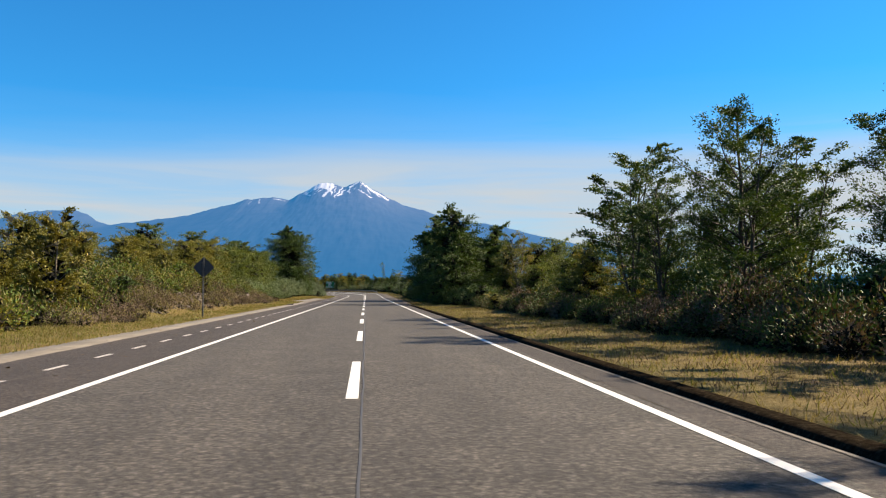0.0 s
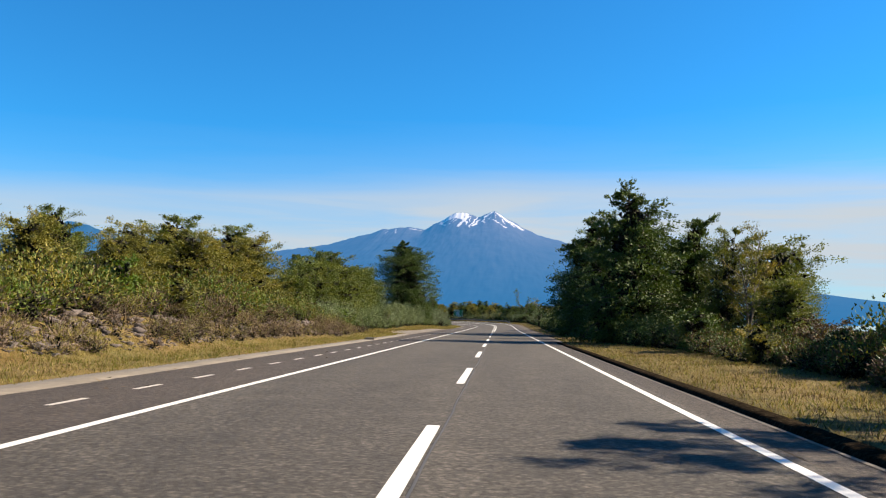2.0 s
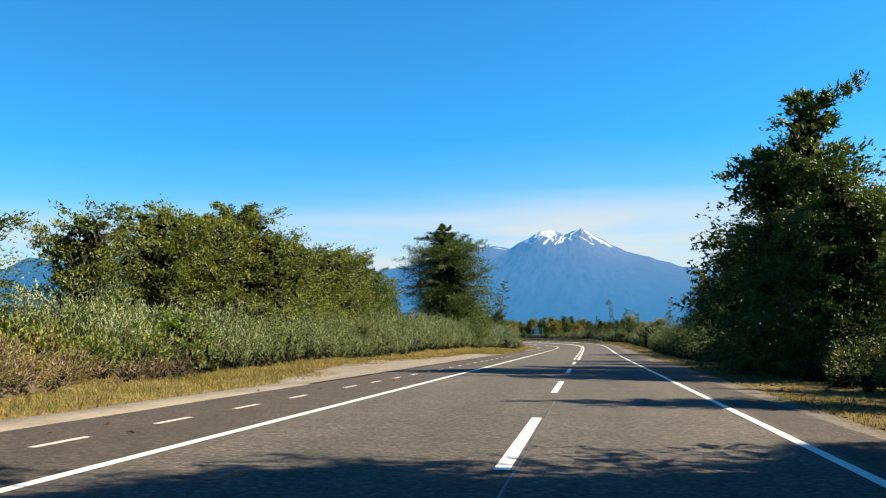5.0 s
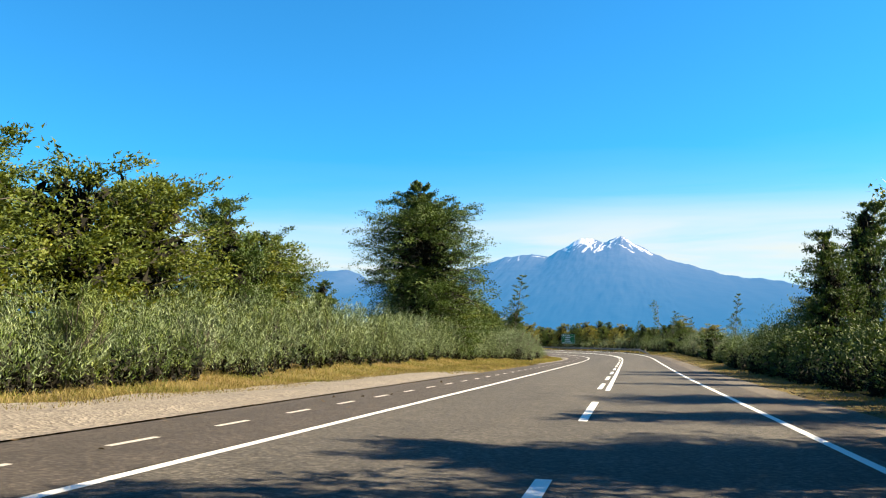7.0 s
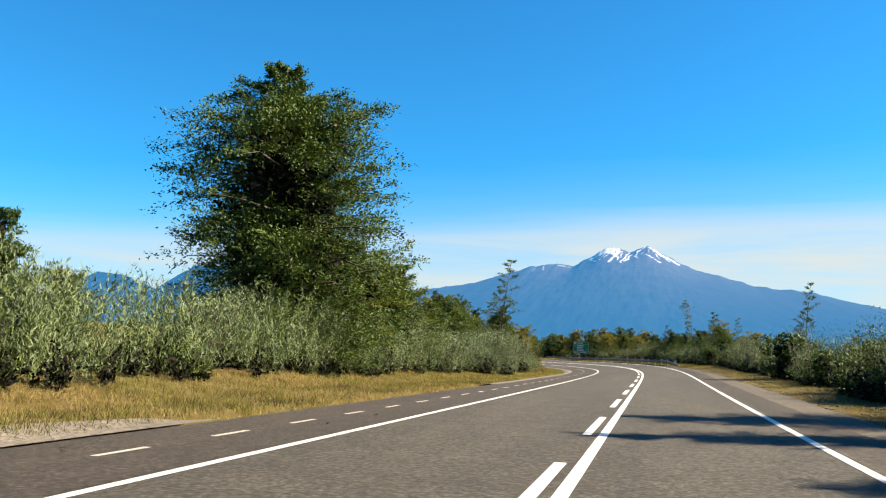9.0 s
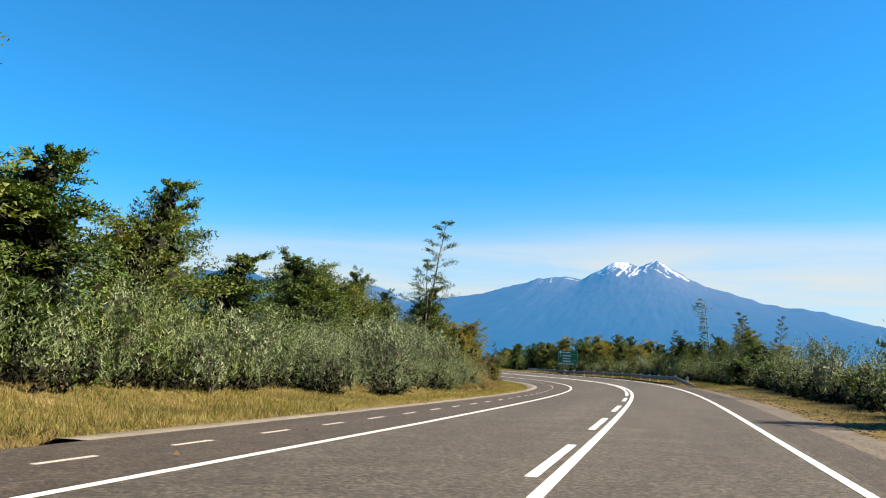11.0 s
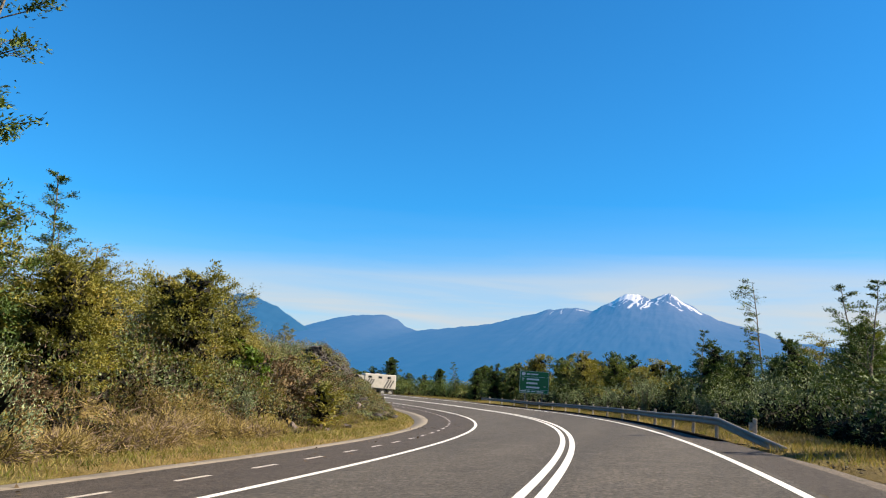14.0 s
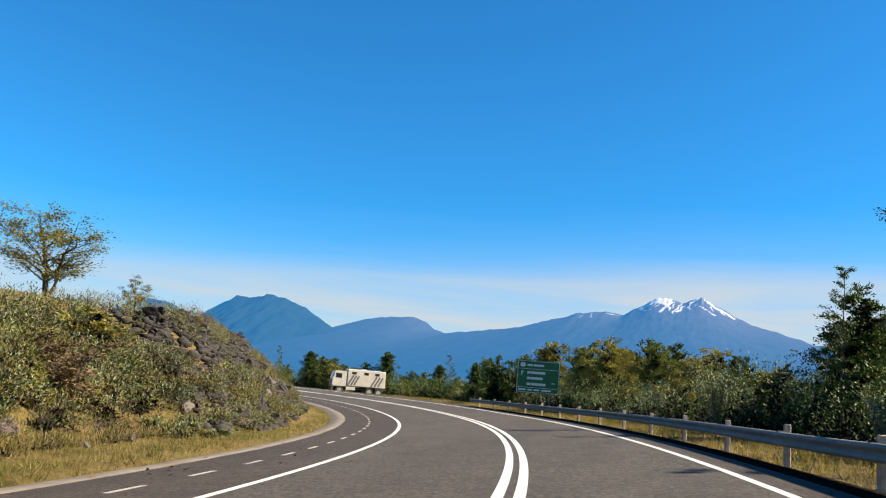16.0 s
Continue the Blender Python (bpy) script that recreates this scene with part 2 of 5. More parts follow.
BARK_DARK = bark_material("dark_bark", (0.0179, 0.0143, 0.0113), (0.0666, 0.0512, 0.0410))
LAVA = rock_material("lava_rock", (0.0030, 0.0027, 0.0026), (0.0150, 0.0124, 0.0114), 3.0)
RUBBLE = rock_material("grey_rubble", (0.0240, 0.0195, 0.0190), (0.0850, 0.0700, 0.0660), 1.4)
LEAF_DARK = leaf_material("dark_beech_leaf", ((0.0, (0.0154, 0.0305, 0.0075)), (0.45, (0.0391, 0.0662, 0.0125)), (0.8, (0.0685, 0.0976, 0.0191)), (1.0, (0.0979, 0.1206, 0.0283))), 0.15)
LEAF_MID = leaf_material("beech_leaf", ((0.0, (0.0262, 0.0420, 0.0086)), (0.45, (0.0640, 0.0850, 0.0150)), (0.8, (0.1150, 0.1240, 0.0215)), (1.0, (0.1640, 0.1350, 0.0290))), 0.28)
LEAF_OLIVE = leaf_material("autumn_leaf", ((0.0, (0.0440, 0.0500, 0.0110)), (0.4, (0.1000, 0.1010, 0.0190)), (0.75, (0.1640, 0.1390, 0.0280)), (1.0, (0.2200, 0.1260, 0.0340))), 0.28)
LEAF_YELLOW = leaf_material("yellow_leaf", ((0.0, (0.0512, 0.0563, 0.0113)), (0.5, (0.1075, 0.0973, 0.0179)), (1.0, (0.1843, 0.1382, 0.0307))), 0.23)
LEAF_GREEN = leaf_material("fresh_leaf", ((0.0, (0.0300, 0.0565, 0.0073)), (0.5, (0.0629, 0.1065, 0.0126)), (1.0, (0.1120, 0.1464, 0.0226))), 0.28)
LEAF_GREY = leaf_material("grey_broom_leaf", ((0.0, (0.0533, 0.0756, 0.0363)), (0.45, (0.1034, 0.1329, 0.0697)), (0.8, (0.1688, 0.2010, 0.1157)), (1.0, (0.2376, 0.2658, 0.1653))), 0.08, 0.65)
LEAF_BROOM = leaf_material("broom_stem_leaf", ((0.0, (0.0340, 0.0570, 0.0150)), (0.5, (0.0800, 0.1060, 0.0290)), (1.0, (0.1480, 0.1640, 0.0520))), 0.07, 0.6)
LEAF_BROWN = leaf_material("withered_leaf", ((0.0, (0.0320, 0.0223, 0.0125)), (0.5, (0.0760, 0.0507, 0.0258)), (1.0, (0.1480, 0.1075, 0.0589))), 0.12, 0.8)
DRY_GRASS = leaf_material("dry_grass_blade", ((0.0, (0.0704, 0.0632, 0.0179)), (0.4, (0.1455, 0.1145, 0.0425)), (0.8, (0.2261, 0.1752, 0.0863)), (1.0, (0.2694, 0.2242, 0.1344))), 0.3, 0.8)
GREEN_GRASS = leaf_material("green_grass_blade", ((0.0, (0.0440, 0.0549, 0.0098)), (0.6, (0.1008, 0.1070, 0.0188)), (1.0, (0.1760, 0.1552, 0.0395))), 0.35, 0.75)
TWIG = leaf_material("dead_twig", ((0.0, (0.0464, 0.0328, 0.0256)), (0.5, (0.1160, 0.0847, 0.0656)), (1.0, (0.2180, 0.1685, 0.1320))), 0.1, 0.9)
# near-black leaf colour: the shade inside crowns and bushes, painted in
INNER = leaf_material("inner_shade_blade", ((0.0, (0.0050, 0.0048, 0.0028)), (0.5, (0.0090, 0.0080, 0.0042)), (1.0, (0.0160, 0.0132, 0.0070))), 0.0, 0.9)
WOOD_POST = plain("weathered_post", (0.3600, 0.3050, 0.2400), 0.85, 0, 0.35, 12, 0.008)
SIGN_BACK = plain("sign_back_metal", (0.0352, 0.0384, 0.0435), 0.5, 0.3, 0.2, 8, 0)
POLE_GREY = plain("pole_metal", (0.1280, 0.1280, 0.1280), 0.5, 0.7, 0.2, 14, 0)
SIGN_GREEN = plain("sign_green", (0.0050, 0.1150, 0.0270), 0.6, 0, 0.15, 5, 0)
SIGN_WHITE = plain("sign_white", (0.6000, 0.6160, 0.6000), 0.45, 0, 0.08, 5, 0)


# ---- the road's line: s metres along it, l metres to the right of its middle ----
S_BEND, S_FULL, CURVE = 176.00, 259.10, 0.00656
BANK_A, BANK_B, BANK, GRADE = 140.80, 271.01, 0.0939, 0.00219
SS = np.arange(-200.0, 520.0, 0.5)


def ease(s, a, b):
    u = np.clip((np.asarray(s, float) - a) / (b - a), 0, 1)
    return u * u * (3 - 2 * u)


TURN = np.cumsum(CURVE * ease(SS, S_BEND, S_FULL)) * 0.5
CX = -np.cumsum(np.sin(TURN)) * 0.5
CY = SS[0] + np.cumsum(np.cos(TURN)) * 0.5


def road_z(s, l):
    s, l = np.asarray(s, float), np.asarray(l, float)
    return BANK * ease(s, BANK_A, BANK_B) * (np.clip(l, -9, 7 - 1.8 * ease(s, 290, 330)) + 5.2) + GRADE * np.maximum(0, np.minimum(s, 420) - 185) + 0.0037 * np.maximum(0, np.minimum(s, 420) - 285)


def on_road(s, l, up=0.0):
    """The place in the world at s, l, and up metres over the road's surface."""
    s, l = np.broadcast_arrays(np.asarray(s, float), np.asarray(l, float))
    th = np.interp(s, SS, TURN)
    w = l * (1 - 0.04 * ease(s, S_BEND, S_FULL))
    return np.stack([np.interp(s, SS, CX) + w * np.cos(th), np.interp(s, SS, CY) + w * np.sin(th), road_z(s, l) + up], -1)


def to_road(x, y):
    """s and l of places in the world."""
    x, y = np.atleast_1d(np.asarray(x, float)), np.atleast_1d(np.asarray(y, float))
    s, l = np.empty(len(x)), np.empty(len(x))
    for i in range(0, len(x), 4000):
        d = (x[i:i + 4000, None] - CX[None, ::4]) ** 2 + (y[i:i + 4000, None] - CY[None, ::4]) ** 2
        k = d.argmin(1) * 4
        th = TURN[k]
        dx, dy = x[i:i + 4000] - CX[k], y[i:i + 4000] - CY[k]
        s[i:i + 4000] = SS[k] + (-np.sin(th) * dx + np.cos(th) * dy)
        l[i:i + 4000] = np.cos(th) * dx + np.sin(th) * dy
    return s, l


def wobble(x, y, scale, seed=0.0):
    """Smooth unevenness between about -1 and 1."""
    x, y = np.asarray(x) / scale, np.asarray(y) / scale
    return (np.sin(1.7 * x + 0.9 * y + seed) + np.sin(-1.1 * x + 1.9 * y + 2.1 * seed + 1) + 0.6 * np.sin(3.3 * x + 2.7 * y + seed * 3) + 0.5 * np.sin(-4.1 * x + 3.6 * y + seed)) / 3.1


def bank_height(s, l):
    """The earth banks beside the road."""
    h = np.zeros_like(s)
    a = ease(s, 38, 50) * (1 - ease(s, 84, 98))
    h += a * 1.25 * ease(-l, 9.4, 12.4)
    b = ease(s, 198, 232) * (1 - ease(s, 300, 332))
    steep = ease(s, 258, 272)
    ramp = np.clip((-l - 8.2) / 5.8, 0, 1)
    ramp = 0.6 * ramp + 0.4 * ramp * ramp * (3 - 2 * ramp)
    h += b * ((1 - steep) * (1.0 * ease(-l, 10.2, 12.0) + 1.8 * ease(-l, 11.4, 17.0)) + steep * (4.3 * ramp + 0.7 * ease(-l, 15.5, 22)))
    c = ease(s, 120, 150) * (1 - ease(s, 205, 222))
    h += c * 0.5 * ease(-l, 10, 14)
    return h


def ground_z(x, y):
    s, l = to_road(x, y)
    z = road_z(s, l)
    outside = np.maximum(ease(-l, 7.2, 10), ease(l, 5.2, 8))
    z = z + outside * (0.07 * wobble(x, y, 2.1) + 0.13 * wobble(x, y, 7, 2.0)) * (1 - ease(np.hypot(x, y), 500, 900))
    z = z + bank_height(s, l)
    sunk = (1 - ease(-l, 6.9, 7.3)) * (1 - ease(l, 4.6, 5.0))
    z = z - 0.30 * sunk - 0.03 + 0.055 * ease(-l, 7.2, 7.55)
    # the land falls away slowly far from the road
    far = ease(np.maximum(np.abs(l) - 40, 0), 0, 400)
    hollow = 0.7 * ease(l, 4.5, 7.6) * ease(s, 322, 340)
    rail_foot = 0.09 * ease(l, 4.7, 5.3) * ease(s, 226, 240) * (1 - ease(s, 296, 306))
    return z - 5.0 * far - hollow - rail_foot


def at_ground(x, y):
    return float(ground_z([x], [y])[0])


def mesh_object(name, verts, faces, material, smooth=False):
    me = bpy.data.meshes.new(name)
    me.from_pydata([tuple(v) for v in verts], [], faces)
    me.materials.append(material)
    if smooth:
        me.polygons.foreach_set("use_smooth", [True] * len(me.polygons))
    me.update()
    return new(name, me)


def quick_mesh(name, verts, quads, materials, index=None, smooth=False):
    """A mesh of many four-cornered faces, from arrays."""
    verts, quads = np.asarray(verts, np.float32), np.asarray(quads, np.int32)
    me = bpy.data.meshes.new(name)
    k = quads.shape[1]
    me.vertices.add(len(verts))
    me.vertices.foreach_set("co", verts.ravel())
    me.loops.add(quads.size)
    me.loops.foreach_set("vertex_index", quads.ravel())
    me.polygons.add(len(quads))
    me.polygons.foreach_set("loop_start", np.arange(0, quads.size, k, dtype=np.int32))
    me.polygons.foreach_set("loop_total", np.full(len(quads), k, np.int32))
    for m in materials:
        me.materials.append(m)
    if index is not None:
        me.polygons.foreach_set("material_index", np.asarray(index, np.int32))
    if smooth:
        me.polygons.foreach_set("use_smooth", np.ones(len(quads), bool))
    me.update(calc_edges=True)
    return me


def grid_faces(rows, cols):
    i = np.arange((rows - 1) * (cols - 1))
    a = (i // (cols - 1)) * cols + i % (cols - 1)
    return np.stack([a, a + 1, a + cols + 1, a + cols], 1)


def part(name, bm, material, parent=None, label="", smooth=False):
    """One mesh object from a bmesh, under a thing or a part."""
    me = bpy.data.meshes.new(name)
    bm.to_mesh(me)
    bm.free()
    me.materials.append(material)
    if smooth:
        me.polygons.foreach_set("use_smooth", [True] * len(me.polygons))
    ob = new(name, me)
    ob.parent = parent
    if label:
        tagged(ob, label)
    return ob


def box_bm(sx, sy, sz, at=(0, 0, 0), bevel=0.0, bm=None, turn=None):
    bm = bm or bmesh.new()
    made = bmesh.ops.create_cube(bm, size=1)["verts"]
    m = Matrix.Translation(at) @ (turn or Matrix()) @ Matrix.Diagonal((sx, sy, sz, 1))
    bmesh.ops.transform(bm, matrix=m, verts=made)
    if bevel:
        edges = list({e for v in made for e in v.link_edges})
        bmesh.ops.bevel(bm, geom=edges, offset=bevel, segments=2, affect="EDGES", profile=0.5)
    return bm


def cyl_bm(r, h, at=(0, 0, 0), seg=12, bm=None, turn=None, r2=None):
    bm = bm or bmesh.new()
    bmesh.ops.create_cone(bm, cap_ends=True, segments=seg, radius1=r, radius2=r if r2 is None else r2, depth=h, matrix=Matrix.Translation(at) @ (turn or Matrix()))
    return bm


# ---- ground, one sheet to the horizon ----
def axis_steps(near_lo, near_hi, step, fine_lo, fine_hi, fine, reach):
    inner = np.concatenate([np.arange(near_lo, fine_lo, step), np.arange(fine_lo, fine_hi, fine), np.arange(fine_hi, near_hi + 0.01, step)])
    grow = np.cumsum(step * 1.22 ** np.arange(1, 40))
    grow = grow[grow < reach]
    return np.concatenate([near_lo - grow[::-1], inner, near_hi + grow])


def build_ground():
    xs = axis_steps(-72, 40, 1.5, -20, 11, 0.5, 4300)
    ys = axis_steps(-40, 385, 1.8, 196, 300, 1.0, 4300)
    X, Y = np.meshgrid(xs, ys)
    Z = ground_z(X.ravel(), Y.ravel())
    me = quick_mesh("ground", np.stack([X.ravel(), Y.ravel(), Z], 1), grid_faces(len(ys), len(xs)), [GROUND], smooth=True)
    return tagged(new("ground", me), "dry yellowish meadow ground with worn earth patches", "ground", kind="structure")


build_ground()


# ---- road ----
def strip(name, s0, s1, l0, l1, up, material, step=1.0, wall=0.0, edge=0.0, parent=None):
    """A band laid along the road, with turned-down sides where wall is given."""
    n = max(2, int((s1 - s0) / step) + 1)
    s = np.linspace(s0, s1, n)
    cols = [(l0, up), (l1, up)]
    if wall:
        cols = [(l0 - 0.35, up - 0.12), (l0, up), (l1, up), (l1, up - wall)]
    P = []
    for l, u in cols:
        wig = edge * wobble(s, s * 0 + l, 1.3) if edge else 0
        P.append(on_road(s, l + wig, u))
    V = np.stack(P, 1).reshape(-1, 3)
    me = quick_mesh(name, V, grid_faces(n, len(cols)), [material])
    ob = new(name, me)
    ob.parent = parent
    return ob


road = tagged(strip("road", -60, 470, -3.88, 3.66, 0.0, ASPHALT, 1.0), "worn grey-brown asphalt country road", "road", kind="structure")
tagged(strip("cycle_lane", -60, 470, -6.5, -3.88, 0.0, SHOULDER, 1.0, edge=0.03), "dark asphalt cycle lane beside the road", "cycle lane", kind="structure")
tagged(strip("road_shoulder", -60, 470, 3.66, 4.62, 0.0, SHOULDER, 1.0, edge=0.03), "dark asphalt shoulder of the road", "road shoulder", kind="structure")
EDGE_L = tagged(strip("edge_line", -60, 470, -3.82, -3.68, 0.006, PAINT, 1.0), "solid white painted edge line", "road marking", kind="structure")
EDGE_R = tagged(strip("edge_line", -60, 470, 3.36, 3.50, 0.006, PAINT, 1.0), "solid white painted edge line", "road marking", kind="structure")


SOLID = tagged(strip("centre_line", 134.4, 470, 0.06, 0.21, 0.006, PAINT, 1.0), "solid white centre line through the bend", "road marking", kind="structure")
SOLID_2 = tagged(strip("centre_line", 211.0, 470, -0.21, -0.06, 0.006, PAINT, 1.0), "second solid white centre line in the bend", "road marking", kind="structure")
for k in range(-5, 10):
    end = 19.2 + 12.15 * k
    strip("lane_dash", end - 5.5, end, -0.08, 0.08, 0.006, PAINT, 1.2, parent=road)
for k in range(9):
    end = 139.82 + 8.4 * k if k < 8 else 207.7
    strip("lane_dash", end - 4.5, end, -0.21, -0.06, 0.006, PAINT, 1.2, parent=road)
for k in range(-16, 118):
    s0 = 17.7 + 2.66 * k if k < 30 else 133.1 + 2.645 * (k - 43)
    if s0 < 330:
        strip("cycle_lane_dash", s0, s0 + 1.05, -5.24, -5.13, 0.005, PAINT_OLD, 0.7, parent=road)
GUTTER = tagged(strip("gutter", -60, 100, -7.45, -6.5, 0.004, CONCRETE, 1.0, wall=0.25, edge=0.05), "pale dusty concrete gutter strip along the road", "gutter", kind="structure")
tagged(strip("gutter", 178, 420, -7.0, -6.5, 0.004, CONCRETE, 1.0, wall=0.25, edge=0.04), "pale dusty concrete gutter strip along the road", "gutter", kind="structure")
tagged(strip("kerb_joint", -60, 88, 4.17, 4.225, 0.008, CONCRETE, 1.0), "thin pale concrete joint before the kerb", "kerb joint", kind="structure")
SEAM = plain("bitumen_seam", (0.046, 0.0415, 0.0370), 0.6, 0, 0.3, 8, 0, False)
tagged(strip("road_seam", -60, 96, 0.118, 0.142, 0.004, SEAM, 1.0, edge=0.02), "narrow dark bitumen seam along the road's middle", "road seam", kind="structure")
for s_mark in (138.0, 211.2):
    strip("cross_mark", s_mark, s_mark + 0.07, 3.20, 3.95, 0.008, PAINT_OLD, 0.07, parent=road)


def kerb(s0, s1, shift=0.0, tall=1.0):
    n = int(s1 - s0) + 1
    s = np.linspace(s0, s1, n)
    prof = [(4.26, 0.0), (4.31, 0.07), (4.37, 0.095), (4.55, 0.10), (4.70, 0.05), (4.95, -0.2)]
    ends = ease(s, s0, s0 + 4) * (1 - ease(s, s1 - 4, s1))
    V = np.stack([on_road(s, l - shift * ease(s, s0, s0 + 14) + 0.02 * wobble(s, s * 0, 3.0), u * tall * ends - 0.02) for l, u in prof], 1).reshape(-1, 3)
    return tagged(new("kerb", quick_mesh("kerb", V, grid_faces(n, len(prof)), [KERB_BLACK], smooth=False)), "low black asphalt kerb along the verge", "kerb", kind="structure")


kerb(-60, 88)
kerb(233, 300, 0.06, 0.6)


def layby(name, s0, s1, reach, up, material, label):
    """A worn gravel patch with a ragged outer edge."""
    n = int((s1 - s0) / 0.6) + 1
    s = np.linspace(s0, s1, n)
    side = 1 if reach > 0 else -1
    inner = 4.55 if side > 0 else -6.7
    u = np.linspace(0, 1, 12)
    taper = np.sin(np.clip((s - s0) / (s1 - s0), 0, 1) * math.pi) ** 0.55
    rag = 1 + 0.10 * wobble(s, s * 0, 1.6) + 0.12 * wobble(s, s * 0, 5, 1.0)
    L = inner + (reach - inner) * (taper * rag)[:, None] * u[None, :]
    P = on_road(np.repeat(s[:, None], 12, 1), L, 0.0)
    P[..., 2] = np.maximum(ground_z(P[..., 0].ravel(), P[..., 1].ravel()).reshape(P.shape[:2]), P[..., 2] - 0.04) + 0.012 * (1 - u[None, :]) + up
    q = grid_faces(n, 12)
    return tagged(new(name, quick_mesh(name, P.reshape(-1, 3), q, [material], smooth=True)), label, "gravel", kind="structure")


layby("gravel_layby", 99, 152, -9.9, 0.02, GRAVEL, "pale gravel lay-by beside the road")
layby("gravel_shoulder", 84, 232, 5.7, 0.02, DIRT, "strip of brownish gravel beside the road")


# ---- distance: the snow-capped volcano and its ridges ----
def hill_material(name, low, high, snow_from=None, glow=0.0):
    """Far slopes seen through a lot of air; its haze is painted in, as bluish base colour and emission (glow)."""
    m, nt, b, out = nodes_of(name)
    co = object_coord(nt)
    n1 = noise_node(nt, 0.012, 9, 0.65, co)
    n2 = noise_node(nt, 0.05, 8, 0.7, co)
    sep = nt.nodes.new("ShaderNodeSeparateXYZ")
    nt.links.new(co, sep.inputs[0])
    hgt = nt.nodes.new("ShaderNodeMapRange")
    hgt.inputs["From Min"].default_value, hgt.inputs["From Max"].default_value = 0, 620
    nt.links.new(sep.outputs["Z"], hgt.inputs["Value"])
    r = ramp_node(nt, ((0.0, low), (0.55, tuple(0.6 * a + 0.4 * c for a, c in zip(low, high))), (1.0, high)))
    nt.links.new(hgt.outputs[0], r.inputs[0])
    t = ramp_node(nt, ((0.3, (0.82, 0.86, 0.9)), (0.7, (1.12, 1.08, 1.05))))
    nt.links.new(n1.outputs["Fac"], t.inputs[0])
    c = mix_colour(nt, 1.0, r.outputs[0], t.outputs[0], "MULTIPLY")
    t2 = ramp_node(nt, ((0.3, (0.9, 0.9, 0.92)), (0.7, (1.08, 1.08, 1.06))))
    nt.links.new(n2.outputs["Fac"], t2.inputs[0])
    c = mix_colour(nt, 1.0, c, t2.outputs[0], "MULTIPLY")
    if snow_from is not None:
        at = nt.nodes.new("ShaderNodeAttribute")
        at.attribute_name = "snow"
        a = nt.nodes.new("ShaderNodeMath")
        a.operation = "MULTIPLY_ADD"
        a.inputs[1].default_value = 0.50
        nt.links.new(n2.outputs["Fac"], a.inputs[0])
        nt.links.new(at.outputs["Fac"], a.inputs[2])
        sr = ramp_node(nt, ((0.50, (0, 0, 0)), (0.80, (0.35, 0.35, 0.35)), (1.20, (1, 1, 1))))
        nt.links.new(a.outputs[0], sr.inputs[0])
        c = mix_colour(nt, sr.outputs[0], c, (0.27, 0.255, 0.262))
    nt.links.new(c, b.inputs["Base Color"])
    b.inputs["Roughness"].default_value = 1.0
    b.inputs["Specular IOR Level"].default_value = 0.0
    # blue emission in place of the light scattered by the air
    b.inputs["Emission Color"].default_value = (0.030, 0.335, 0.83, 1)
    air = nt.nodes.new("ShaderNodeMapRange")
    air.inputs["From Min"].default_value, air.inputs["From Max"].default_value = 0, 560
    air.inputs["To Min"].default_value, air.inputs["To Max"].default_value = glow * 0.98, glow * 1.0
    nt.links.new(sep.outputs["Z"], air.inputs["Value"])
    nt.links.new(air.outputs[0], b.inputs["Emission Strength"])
    return m


def ridge_line(stops, x):
    xs, zs = zip(*stops)
    return np.interp(x, xs, zs)


def massif(name, stops, y0, depth, material, label, x_lo, x_hi, nx, seed, snow=None, rough=1.0, fine=None):
    """A mountain: a crest at y0, falling to the plain in front with ribs and gullies, and behind."""
    xs = np.linspace(x_lo, x_hi, nx)
    if fine:
        xs = np.concatenate([xs[xs < fine[0]], np.arange(fine[0], fine[1], fine[2]), xs[xs > fine[1]]])
        nx = len(xs)
    us = np.concatenate([-np.linspace(1, 0, 70) ** 1.6, np.linspace(0, 1, 10)[1:]])
    crest = ridge_line(stops, xs)
    jag = np.array([9 * max(rough, 0.62) * noise.fractal(Vector((x * 0.018, seed, 3.0)), 0.8, 2.1, 4) for x in xs])
    # the crest's notches fade out down the slope
    soft = []
    for wide in (1.0, 60.0, 140.0):
        k = np.exp(-0.5 * ((xs[:, None] - xs[None, :]) / wide) ** 2) * np.gradient(xs)[None, :]
        soft.append(crest if wide == 1.0 else (k @ crest) / k.sum(1))
    V = np.zeros((len(us), nx, 3))
    SN = np.zeros((len(us), nx))
    for j, u in enumerate(us):
        t = 1 - abs(u)
        yy = u * depth * (0.6 if u > 0 else 1.0)
        for i, x in enumerate(xs):
            h = float(np.interp(1 - t, (0.0, 0.16, 0.45), (soft[0][i], soft[1][i], soft[2][i]))) + jag[i] * t ** 6
            lean = x - 0.10 * yy * noise.noise(Vector((x * 0.002, seed, 0)))
            rib = noise.fractal(Vector((lean * 0.011, yy * 0.0028, seed)), 0.9, 2.1, 5)
            rib2 = noise.fractal(Vector((lean * 0.030, yy * 0.011, seed + 7)), 0.9, 2.1, 5)
            fall = t ** 1.25
            z = h * fall + rough * (30 * rib + 16 * rib2) * (h / 600) * min(1.0, 2.6 * abs(u) ** 0.6) * min(1.0, 3.0 * t)
            V[j, i] = (0.967 * x - 2.6, y0 + yy, 0.967 * z + 0.0136 * x + 11.0 - 12 * (1 - t))
            if snow:
                SN[j, i] = snow(x, z, t, rib, rib2)
    me = quick_mesh(name, V.reshape(-1, 3), grid_faces(len(us), nx), [material], smooth=True)
    if snow:
        at = me.attributes.new("snow", "FLOAT", "POINT")
        at.data.foreach_set("value", SN.ravel().astype(np.float32))
    return tagged(new(name, me), label, "mountain", kind="structure")


